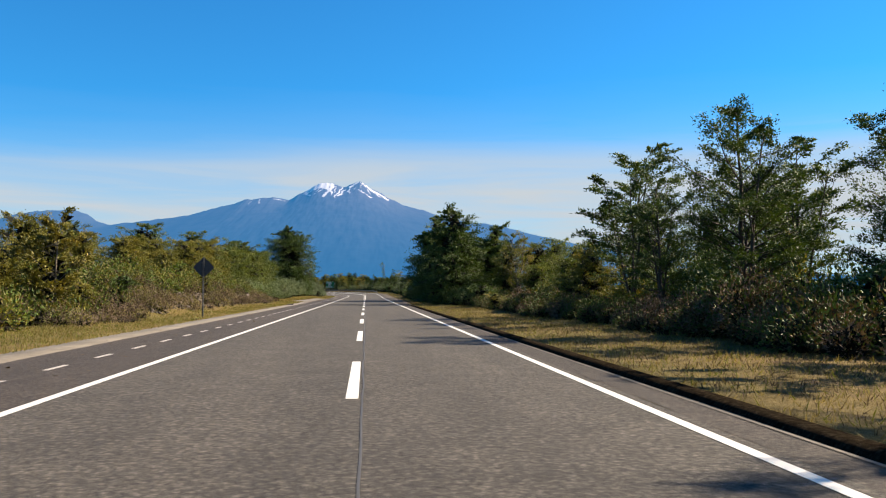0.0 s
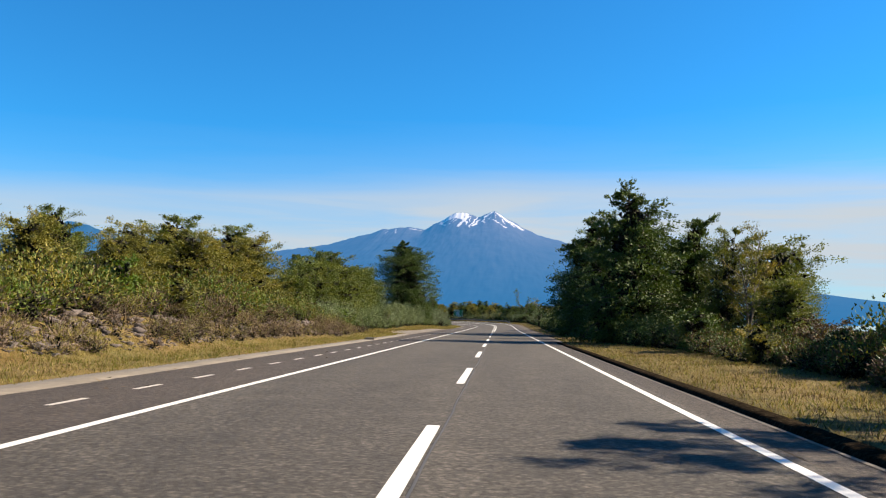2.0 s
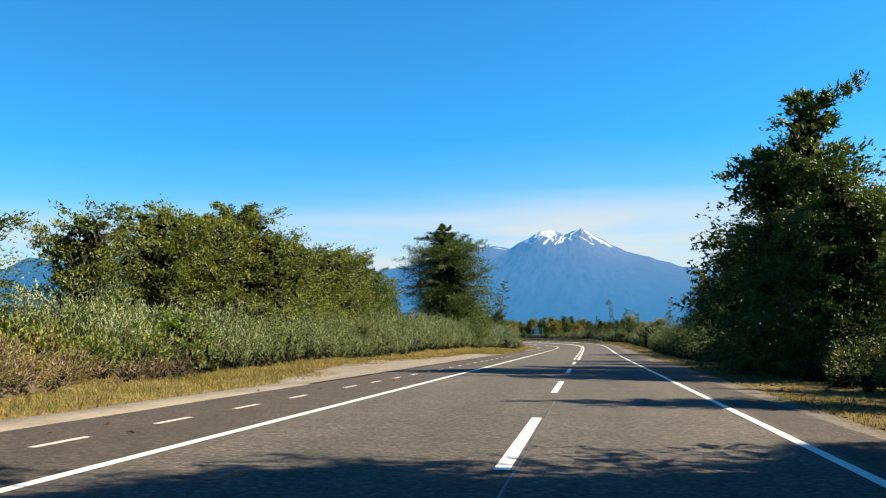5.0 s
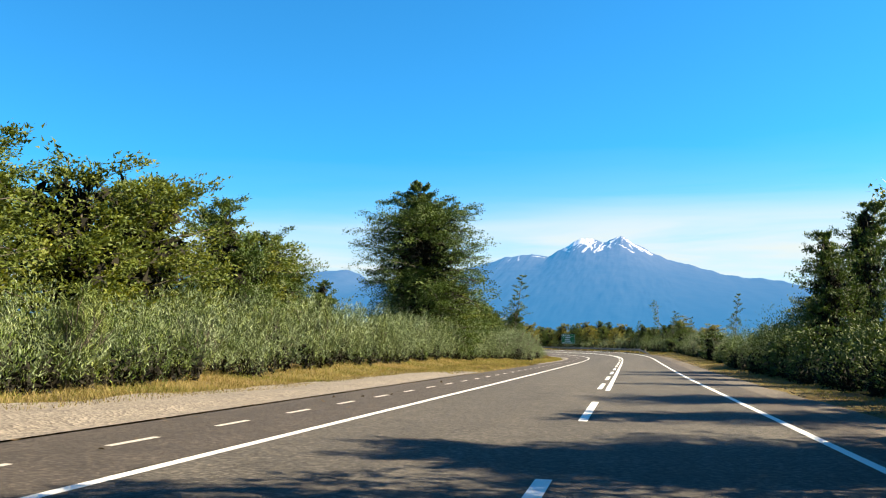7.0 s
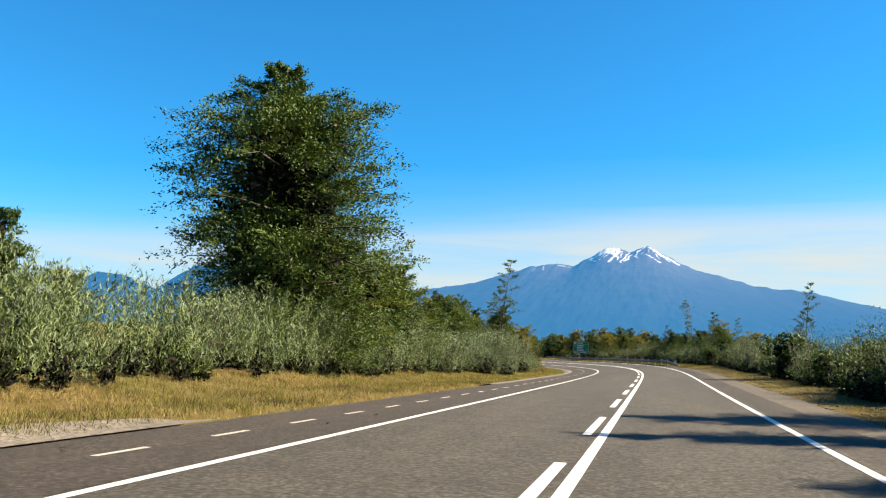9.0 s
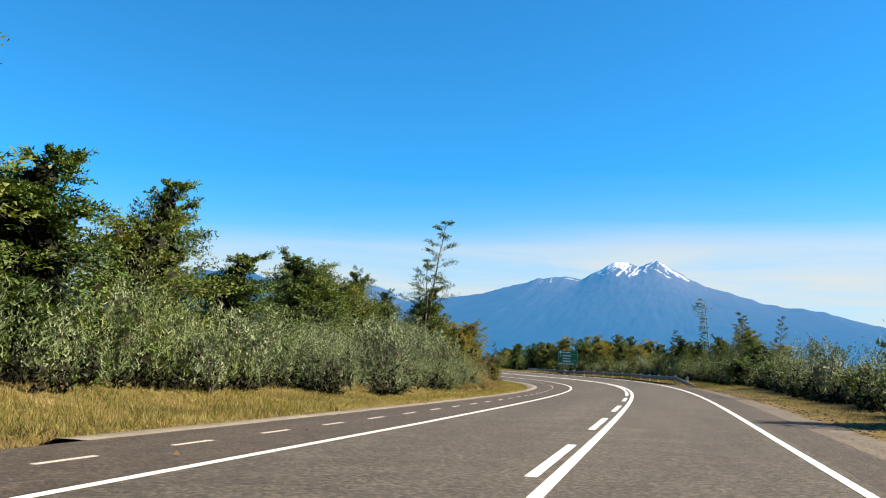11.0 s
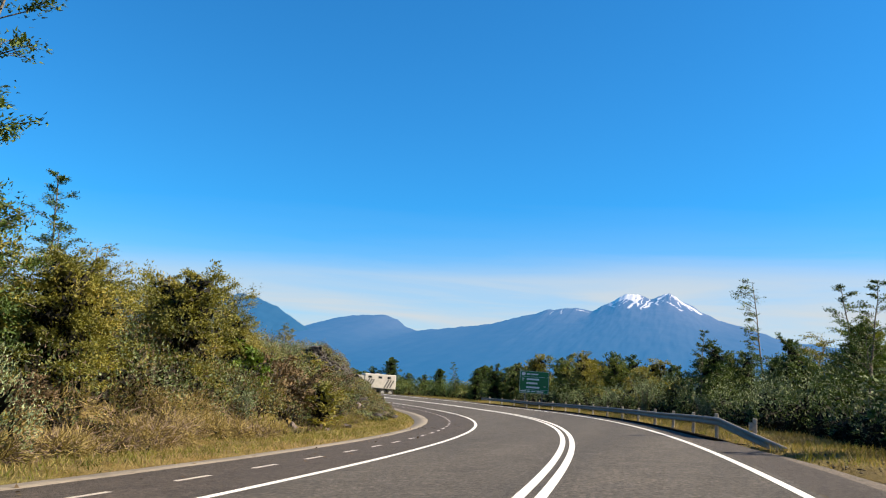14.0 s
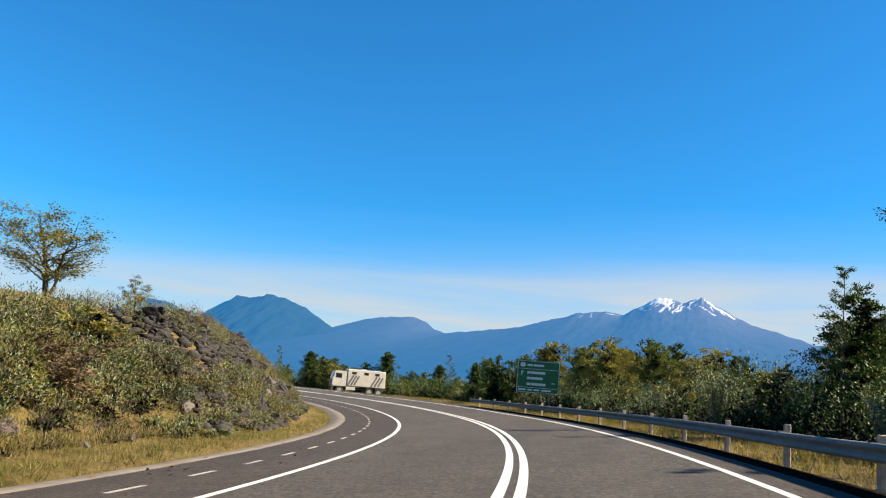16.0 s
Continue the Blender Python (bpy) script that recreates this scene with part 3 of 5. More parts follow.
VOLCANO = ((-2000, 300), (-1900, 375), (-1750, 414), (-1620, 424), (-1510, 426), (-1440, 404), (-1395, 368), (-1330, 347), (-1180, 366), (-1060, 378), (-920, 398), (-810, 430), (-720, 450), (-640, 474), (-590, 482), (-545, 489), (-490, 492),
           (-450, 487), (-405, 476), (-350, 508), (-312, 530), (-275, 552), (-240, 566), (-208, 572), (-175, 566), (-150, 556), (-125, 546), (-105, 549), (-80, 560), (-52, 573), (-34, 577), (-10, 562), (35, 536),
           (110, 492), (190, 455), (270, 430), (360, 405), (440, 376), (560, 352), (690, 343), (790, 320), (890, 292), (1000, 268), (1150, 235), (1400, 190), (1800, 120), (2300, 60))


# snow-filled gullies below the two peaks: from, to, half width
GULLIES = ((-176, 548, -206, 462, 9), (-168, 540, -186, 500, 8), (-112, 512, -132, 466, 8), (-96, 506, -78, 482, 5), (-82, 540, -48, 568, 9), (-60, 520, 26, 462, 4.5), (-14, 560, 40, 520, 9),
           (40, 520, 112, 470, 9), (-300, 488, -280, 474, 7), (-480, 478, -424, 468, 6), (-560, 474, -540, 440, 6), (-600, 460, -590, 430, 5),
           (-204, 556, -236, 496, 5), (-190, 552, -170, 468, 5), (-152, 548, -164, 482, 4), (-126, 540, -152, 452, 5), (-62, 566, -96, 498, 5), (-42, 570, -64, 502, 4), (-30, 562, -20, 500, 4), (-8, 552, 22, 488, 4), (22, 530, 74, 478, 4), (-262, 540, -300, 500, 5), (-240, 540, -262, 486, 4))


def volcano_snow(x, z, t, rib, rib2):
    """Snow on the summit dome, and in streaks down the gullies below both peaks."""
    foot = ridge_line(((-360, 482), (-255, 510), (-205, 515), (-170, 540), (-130, 560)), x)
    dome = 0.95 * max(0.0, min(1.0, (x + 345) / 40, (-158 - x) / 18, (z - foot + 22 * rib2) / 14))
    best = dome
    for xa, za, xb, zb, w in GULLIES:
        k = min(1.0, max(0.0, ((x - xa) * (xb - xa) + (z - za) * (zb - za)) / ((xb - xa) ** 2 + (zb - za) ** 2)))
        d = math.hypot(x - xa - k * (xb - xa) + 11 * rib2, z - za - k * (zb - za) + 11 * rib)
        best = max(best, min(1.0, 1.12 - d / w * 0.75) * (0.72 if xa < -400 else 1.0))
    return max(0.0, best)


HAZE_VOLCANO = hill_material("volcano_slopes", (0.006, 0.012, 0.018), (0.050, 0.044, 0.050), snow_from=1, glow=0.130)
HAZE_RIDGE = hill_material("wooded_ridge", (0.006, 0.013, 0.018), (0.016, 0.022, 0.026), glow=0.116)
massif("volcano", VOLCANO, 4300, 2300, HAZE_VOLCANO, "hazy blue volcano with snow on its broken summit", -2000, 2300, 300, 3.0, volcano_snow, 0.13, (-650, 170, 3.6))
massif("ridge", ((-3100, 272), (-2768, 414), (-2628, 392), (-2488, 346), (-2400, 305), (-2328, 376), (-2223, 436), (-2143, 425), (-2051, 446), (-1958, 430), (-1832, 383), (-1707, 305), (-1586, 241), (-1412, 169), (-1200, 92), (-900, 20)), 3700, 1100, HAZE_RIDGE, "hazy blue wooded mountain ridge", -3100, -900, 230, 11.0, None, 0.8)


# ---- plants ----
def tube(path, radii, sides=5):
    """Verts and faces of a tapered round limb along a path."""
    path, radii = np.asarray(path, float), np.asarray(radii, float)
    d = np.gradient(path, axis=0)
    d /= np.linalg.norm(d, axis=1)[:, None] + 1e-9
    ref = np.where(np.abs(d[:, 2:3]) > 0.9, np.array([[1.0, 0, 0]]), np.array([[0, 0, 1.0]]))
    a = np.cross(d, ref)
    a /= np.linalg.norm(a, axis=1)[:, None] + 1e-9
    b = np.cross(d, a)
    ang = np.arange(sides) * 2 * math.pi / sides
    ring = path[:, None] + radii[:, None, None] * (np.cos(ang)[None, :, None] * a[:, None] + np.sin(ang)[None, :, None] * b[:, None])
    n = len(path)
    i = np.arange((n - 1) * sides)
    r, c = i // sides, i % sides
    q = np.stack([r * sides + c, r * sides + (c + 1) % sides, (r + 1) * sides + (c + 1) % sides, (r + 1) * sides + c], 1)
    return ring.reshape(-1, 3), q


class Heap:
    """Gathers verts and faces of many small pieces for one mesh."""

    def __init__(self):
        self.v, self.q, self.n = [], [], 0

    def add(self, v, q):
        self.v.append(v)
        self.q.append(q + self.n)
        self.n += len(v)

    def mesh(self, name, material, smooth=False):
        return quick_mesh(name, np.concatenate(self.v), np.concatenate(self.q), [material], smooth=smooth)


def leaf_blades(points, dirs, length, width, rng, flat=0.5, spread=1.0):
    """A small pointed leaf at each point, pointing about along dirs."""
    n = len(points)
    d = dirs + spread * rng.normal(size=(n, 3)) * np.array([1, 1, 1 - 0.6 * flat])
    d /= np.linalg.norm(d, axis=1)[:, None] + 1e-9
    up = np.array([[0, 0, 1.0]]) * flat + (1 - flat) * rng.normal(size=(n, 3))
    side = np.cross(d, up)
    side /= np.linalg.norm(side, axis=1)[:, None] + 1e-9
    L = length * rng.uniform(0.6, 1.35, (n, 1))
    W = width * rng.uniform(0.7, 1.3, (n, 1))
    V = np.stack([points + side * W / 2, points + d * L, points - side * W / 2], 1).reshape(-1, 3)
    return V, np.arange(n * 3).reshape(n, 3)


def grow(rng, H, stems, limbs, envelope, lift, leaf, twigs=9, per=9, trunk_r=0.16, clear=0.12, bend=0.25, puff=0.28, flat=0.55, twig_len=0.42, upright=0.0, sides=6, lean=0.1, twig_wood=True, limb_sides=3, heart=0.16, fine=0.66, more=2.1, tier=0.5, wind=None):
    """Wood and leaf meshes of a broad-leaved tree or shrub. envelope(u): the reach of limbs at the height fraction u; lift(u): their rise."""
    wood, foliage, inner = Heap(), Heap(), Heap()
    big, leaf, per = leaf, (leaf[0] * fine, leaf[1] * fine * 1.15), per * more
    pts_all, dir_all = [], []
    for st in range(stems):
        az0 = rng.uniform(0, 2 * math.pi)
        out = (lean if stems > 1 else lean * 0.4) * H * rng.uniform(0.5, 1.2)
        h = H * (1.0 if st == 0 else rng.uniform(0.62, 0.92))
        m = 9
        u = np.linspace(0, 1, m)
        kink = np.cumsum(rng.normal(size=(m, 2)) * bend * 0.1 * H / m * 2, 0)
        if wind is not None:
            az0 = wind + rng.normal() * 0.6
        trunk = np.stack([math.cos(az0) * out * u ** 1.3 + kink[:, 0] * u, math.sin(az0) * out * u ** 1.3 + kink[:, 1] * u, h * u], 1)
        tr = trunk_r * (1 - 0.9 * u) * (1.0 if st == 0 else 0.75) + 0.01
        tr[0] *= 1.35
        wood.add(*tube(trunk, tr, sides + 1))
        k_n = max(3, int(limbs / stems * (1.3 if st == 0 else 0.85)))
        for k in range(k_n):
            uu = clear + (1 - clear) * ((k + rng.uniform(0.1, 0.9)) / k_n)
            if H > 13 and uu > 0.84 and k % 3:
                continue
            base = np.array([np.interp(uu, u, trunk[:, c]) for c in range(3)])
            az = k * 2.39996 + rng.normal() * 0.5 + az0
            if wind is not None:
                az = wind + rng.normal() * 0.75
            R = envelope(uu) * (rng.uniform(0.45, 1.0) if rng.random() < 0.72 else rng.uniform(0.92, 1.13))
            if R < 0.08:
                continue
            rise = lift(uu) + rng.normal() * 0.16
            t = np.linspace(0, 1, 6)
            wv = rng.normal(size=3) * 0.10 * R
            limb = base + np.stack([math.cos(az) * R * t, math.sin(az) * R * t, R * (rise * t - 0.28 * (1 - upright) * t ** 2.2)], 1) + np.sin(t * math.pi)[:, None] * wv
            r0 = max(0.012, min(0.55 * np.interp(uu, u, tr), 0.03 + 0.013 * R))
            wood.add(*tube(limb[[0, 2, 4, 5]], (r0 * (1 - 0.85 * t) + 0.004)[[0, 2, 4, 5]], limb_sides))
            for j in range(twigs):
                f = 0.22 + 0.80 * (j + rng.uniform(0, 1)) / twigs
                f = min(f, 1.0)
                p0 = np.array([np.interp(f, t, limb[:, c]) for c in range(3)])
                ta = az + rng.choice([-1, 1]) * rng.uniform(0.3, 1.25)
                tl = R * twig_len * (1.15 - 0.6 * f) * rng.uniform(0.6, 1.3) + 0.12
                td = np.array([math.cos(ta), math.sin(ta), rise * 0.5 + rng.normal() * 0.28 + upright * 0.9])
                td /= np.linalg.norm(td)
                tt = np.linspace(0, 1, 4)
                tw = p0 + td * tl * tt[:, None] - np.array([0, 0, 1]) * 0.12 * tl * (tt ** 2)[:, None]
                if twig_wood:
                    wood.add(*tube(tw[[0, 3]], np.array([0.011, 0.003]) * (0.6 + 0.06 * H), 3))
                n = rng.poisson(per)
                if n:
                    w = rng.uniform(0.15, 1.08, n)
                    P = p0 + td * (tl * w)[:, None] - np.array([0, 0, 1]) * 0.12 * tl * (w ** 2)[:, None]
                    P = P + rng.normal(size=(n, 3)) * np.array([1, 1, tier]) * puff * (0.22 + 0.42 * tl)
                    pts_all.append(P)
                    dir_all.append(np.repeat(td[None], n, 0))
    P, D = np.concatenate(pts_all), np.concatenate(dir_all)
    # big near-black blades within the crown paint in its shaded inside
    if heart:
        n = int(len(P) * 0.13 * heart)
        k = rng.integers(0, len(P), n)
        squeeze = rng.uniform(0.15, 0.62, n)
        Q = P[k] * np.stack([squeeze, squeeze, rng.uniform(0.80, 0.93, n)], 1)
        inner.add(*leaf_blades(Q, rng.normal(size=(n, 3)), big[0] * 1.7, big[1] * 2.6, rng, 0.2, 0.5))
    foliage.add(*leaf_blades(P, D, leaf[0], leaf[1], rng, flat, 0.6))
    return wood, foliage, inner


PLANTS = {}


def plant_kind(key, wood_mat, leaf_mat, **kw):
    rng = np.random.default_rng(kw.pop("seed"))
    wood, foliage, inner = grow(rng, **kw)
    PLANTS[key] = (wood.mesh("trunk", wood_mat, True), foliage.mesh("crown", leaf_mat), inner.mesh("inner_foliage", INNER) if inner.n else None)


def env(*pts):
    us, rs = zip(*pts)
    return lambda u: float(np.interp(u, us, rs))


# broad southern beeches, irregular and layered
plant_kind("beech_a", BARK, LEAF_MID, seed=1, H=9.5, stems=3, limbs=84, envelope=env((0, 3.0), (0.35, 4.0), (0.65, 3.6), (0.88, 2.3), (1, 0.9)), lift=env((0, 0.2), (1, 0.9)), leaf=(0.27, 0.13), twigs=9, per=16, trunk_r=0.17, clear=0.05, puff=0.34, twig_wood=False, flat=0.40, tier=0.62, fine=0.62, more=2.2, heart=0.75)
plant_kind("beech_b", BARK, LEAF_DARK, seed=2, H=10.5, stems=2, limbs=84, envelope=env((0, 2.2), (0.3, 3.6), (0.65, 3.4), (0.88, 2.2), (1, 0.8)), lift=env((0, 0.2), (1, 1.0)), leaf=(0.27, 0.13), twigs=9, per=16, trunk_r=0.2, clear=0.12, puff=0.34, twig_wood=False, flat=0.40, tier=0.62, fine=0.62, more=2.2, heart=0.75)
plant_kind("beech_fine", BARK, LEAF_MID, seed=31, H=9.5, stems=3, limbs=50, envelope=env((0, 1.6), (0.35, 2.8), (0.65, 3.0), (0.9, 1.8), (1, 0.8)), lift=env((0, 0.3), (1, 0.9)), leaf=(0.20, 0.098), twigs=10, per=21, trunk_r=0.16, clear=0.18, puff=0.34, heart=0.35, flat=0.40, tier=0.62, fine=0.62, more=2.6)
plant_kind("beech_open", BARK_DARK, LEAF_DARK, seed=35, H=9.5, stems=3, limbs=54, envelope=env((0, 1.4), (0.3, 2.6), (0.6, 3.0), (0.85, 2.2), (1, 0.9)), lift=env((0, 0.5), (0.6, 0.8), (1, 1.2)), leaf=(0.20, 0.098), twigs=9, per=21, trunk_r=0.17, clear=0.24, puff=0.30, heart=0.0, flat=0.5, tier=0.6, fine=0.62, more=2.6, bend=0.45, limb_sides=4, lean=0.12)
plant_kind("beech_thin", BARK_DARK, LEAF_DARK, seed=3, H=9.0, stems=4, limbs=44, envelope=env((0, 0.8), (0.4, 2.1), (0.75, 2.4), (1, 0.8)), lift=env((0, 0.5), (1, 1.1)), leaf=(0.26, 0.125), twigs=8, per=12, trunk_r=0.12, clear=0.28, lean=0.17, heart=0.0, flat=0.50, tier=0.28, fine=0.62, more=2.6)
plant_kind("cone_a", BARK_DARK, LEAF_DARK, seed=4, H=14.0, stems=1, limbs=215, envelope=env((0, 3.2), (0.15, 4.5), (0.4, 4.9), (0.6, 4.8), (0.70, 4.2), (0.76, 3.1), (0.82, 2.2), (0.90, 1.2), (1, 0.3)), lift=env((0, 0.12), (0.6, 0.42), (1, 1.0)), leaf=(0.21, 0.098), twigs=14, per=21, trunk_r=0.28, clear=0.04, puff=0.23, twig_wood=False, flat=0.40, tier=0.58, heart=0.8)
plant_kind("cone_b", BARK_DARK, LEAF_DARK, seed=5, H=11.5, stems=2, limbs=110, envelope=env((0, 3.6), (0.3, 4.3), (0.6, 3.7), (0.8, 2.5), (0.93, 1.2), (1, 0.4)), lift=env((0, 0.15), (1, 0.8)), leaf=(0.30, 0.135), twigs=10, per=12, trunk_r=0.24, clear=0.04, puff=0.3, twig_wood=False, lean=0.12, flat=0.40, tier=0.58, heart=1.2, fine=0.72, more=1.7)
plant_kind("mound", BARK_DARK, LEAF_DARK, seed=41, H=10.0, stems=4, limbs=170, envelope=env((0, 3.6), (0.2, 4.5), (0.5, 4.3), (0.75, 3.2), (0.9, 1.7), (1, 0.5)), lift=env((0, 0.10), (0.6, 0.35), (1, 0.9)), leaf=(0.29, 0.13), twigs=10, per=14, trunk_r=0.2, clear=0.02, puff=0.27, twig_wood=False, lean=0.10, flat=0.40, tier=0.58, heart=1.2, fine=0.72, more=1.7)
plant_kind("round_a", BARK, LEAF_MID, seed=6, H=7.0, stems=3, limbs=92, envelope=env((0, 2.7), (0.4, 3.5), (0.75, 3.0), (0.92, 1.7), (1, 0.6)), lift=env((0, 0.15), (1, 0.9)), leaf=(0.27, 0.13), twigs=8, per=13, trunk_r=0.15, clear=0.04, puff=0.34, twig_wood=False, flat=0.40, tier=0.62, fine=0.62, more=2.2, heart=0.75)
plant_kind("round_b", BARK, LEAF_OLIVE, seed=7, H=6.0, stems=4, limbs=84, envelope=env((0, 2.3), (0.4, 2.9), (0.75, 2.4), (1, 0.8)), lift=env((0, 0.3), (1, 1.0)), leaf=(0.24, 0.125), twigs=8, per=12, trunk_r=0.10, clear=0.05, puff=0.34, twig_wood=False, flat=0.40, tier=0.62, heart=0.8, fine=0.58, more=2.7)
plant_kind("spindly", BARK, LEAF_DARK, seed=8, H=12.2, stems=2, limbs=44, envelope=env((0, 2.0), (0.2, 2.4), (0.42, 2.0), (0.55, 1.1), (0.75, 1.2), (1, 0.3)), lift=env((0, 0.5), (0.5, 0.8), (1, 1.2)), leaf=(0.20, 0.09), twigs=7, per=11, trunk_r=0.10, clear=0.02, bend=0.35, puff=0.36, heart=0.0, lean=0.03)
plant_kind("wisp", BARK, LEAF_DARK, seed=9, H=8.5, stems=1, limbs=17, envelope=env((0, 0.3), (0.6, 0.8), (0.9, 1.1), (1, 0.5)), lift=env((0, 0.5), (1, 0.5)), leaf=(0.20, 0.085), twigs=5, per=6, trunk_r=0.06, clear=0.42, bend=0.25, heart=0.0, wind=3.3, lean=0.30)
plant_kind("bare", BARK, LEAF_OLIVE, seed=10, H=5.6, stems=4, limbs=40, envelope=env((0, 0.5), (0.5, 2.2), (1, 1.2)), lift=env((0, 0.8), (1, 0.7)), leaf=(0.17, 0.085), twigs=10, per=9, trunk_r=0.11, clear=0.3, lean=0.34, bend=0.8, limb_sides=4, heart=0.0)
plant_kind("gnarled", BARK_DARK, LEAF_OLIVE, seed=33, H=5.6, stems=3, limbs=34, envelope=env((0, 1.2), (0.4, 2.1), (0.8, 2.2), (1, 1.2)), lift=env((0, 1.0), (1, 0.8)), leaf=(0.19, 0.095), twigs=8, per=15, trunk_r=0.14, clear=0.22, lean=0.32, bend=1.5, limb_sides=5, heart=0.0, tier=1.0, puff=0.36, twig_len=0.5)
plant_kind("poplar", BARK, LEAF_YELLOW, seed=11, H=6.0, stems=3, limbs=40, envelope=env((0, 1.2), (0.4, 1.7), (1, 0.5)), lift=env((0, 0.9), (1, 1.4)), leaf=(0.24, 0.14), twigs=8, per=10, trunk_r=0.07, clear=0.04, upright=0.4, twig_wood=False)
plant_kind("round_far", BARK, LEAF_DARK, seed=19, H=7.0, stems=3, limbs=72, envelope=env((0, 2.7), (0.4, 3.4), (0.75, 2.7), (1, 0.9)), lift=env((0, 0.15), (1, 0.9)), leaf=(0.36, 0.18), twigs=6, per=10, trunk_r=0.15, clear=0.04, puff=0.34, twig_wood=False, flat=0.50, tier=0.8, heart=1.0, fine=0.7, more=1.9)
plant_kind("olive_far", BARK, LEAF_OLIVE, seed=20, H=6.5, stems=4, limbs=72, envelope=env((0, 2.4), (0.4, 3.0), (0.75, 2.5), (1, 0.8)), lift=env((0, 0.3), (1, 1.0)), leaf=(0.36, 0.18), twigs=6, per=10, trunk_r=0.12, clear=0.04, puff=0.34, twig_wood=False, flat=0.50, tier=0.8, heart=0.9, fine=0.7, more=1.9)
plant_kind("cone_far", BARK_DARK, LEAF_DARK, seed=21, H=9.0, stems=1, limbs=78, envelope=env((0, 2.8), (0.3, 3.2), (0.6, 2.5), (0.85, 1.3), (1, 0.3)), lift=env((0, 0.15), (1, 0.8)), leaf=(0.36, 0.18), twigs=6, per=10, trunk_r=0.18, clear=0.04, puff=0.3, twig_wood=False, flat=0.50, tier=0.8, heart=1.0, fine=0.7, more=1.9)
# shrubs
plant_kind("broom_grey", BARK, LEAF_GREY, seed=12, H=2.5, stems=12, limbs=46, envelope=env((0, 0.35), (0.5, 0.5), (1, 0.18)), lift=env((0, 1.6), (1, 2.6)), leaf=(0.105, 0.040), twigs=6, per=11, trunk_r=0.014, clear=0.03, upright=1.6, lean=0.36, flat=0.15, puff=0.16, sides=2, twig_wood=False, fine=1.0, more=1.0, heart=0.0)
plant_kind("broom_grey_b", BARK, LEAF_GREY, seed=13, H=2.9, stems=12, limbs=46, envelope=env((0, 0.35), (0.55, 0.5), (1, 0.15)), lift=env((0, 1.8), (1, 3.0)), leaf=(0.115, 0.040), twigs=6, per=11, trunk_r=0.014, clear=0.03, upright=1.9, lean=0.34, flat=0.15, puff=0.15, sides=2, twig_wood=False, fine=1.0, more=1.0, heart=0.0)
plant_kind("broom_green", BARK, LEAF_BROOM, seed=14, H=2.6, stems=13, limbs=46, envelope=env((0, 0.25), (0.5, 0.4), (1, 0.15)), lift=env((0, 1.9), (1, 3.0)), leaf=(0.24, 0.020), twigs=6, per=12, trunk_r=0.012, clear=0.03, upright=2.2, lean=0.40, flat=0.1, puff=0.13, sides=2, twig_wood=False, heart=0.0, fine=1.0, more=1.0)
plant_kind("shrub_olive", BARK, LEAF_OLIVE, seed=15, H=2.3, stems=7, limbs=42, envelope=env((0, 0.7), (0.5, 1.0), (1, 0.4)), lift=env((0, 0.7), (1, 1.2)), leaf=(0.205, 0.116), twigs=5, per=7, trunk_r=0.022, clear=0.03, lean=0.34, flat=0.55, sides=2, twig_wood=False, fine=0.76, more=1.55, heart=0.8)
plant_kind("shrub_green", BARK, LEAF_GREEN, seed=16, H=2.4, stems=7, limbs=42, envelope=env((0, 0.7), (0.5, 1.0), (1, 0.4)), lift=env((0, 0.7), (1, 1.2)), leaf=(0.216, 0.121), twigs=5, per=7, trunk_r=0.022, clear=0.03, lean=0.34, flat=0.55, sides=2, twig_wood=False, fine=0.76, more=1.55, heart=0.8)
plant_kind("shrub_dark", BARK_DARK, LEAF_DARK, seed=17, H=2.6, stems=7, limbs=42, envelope=env((0, 0.8), (0.5, 1.1), (1, 0.4)), lift=env((0, 0.6), (1, 1.1)), leaf=(0.216, 0.116), twigs=5, per=7, trunk_r=0.024, clear=0.03, lean=0.34, flat=0.55, sides=2, twig_wood=False, fine=0.76, more=1.55, heart=0.8)
plant_kind("shrub_brown", BARK, LEAF_BROWN, seed=18, H=1.6, stems=7, limbs=40, envelope=env((0, 0.5), (0.5, 0.7), (1, 0.3)), lift=env((0, 0.8), (1, 1.4)), leaf=(0.17, 0.060), twigs=5, per=8, trunk_r=0.014, clear=0.02, lean=0.4, flat=0.2, sides=2, twig_wood=True, fine=0.76, more=1.55, heart=0.0)

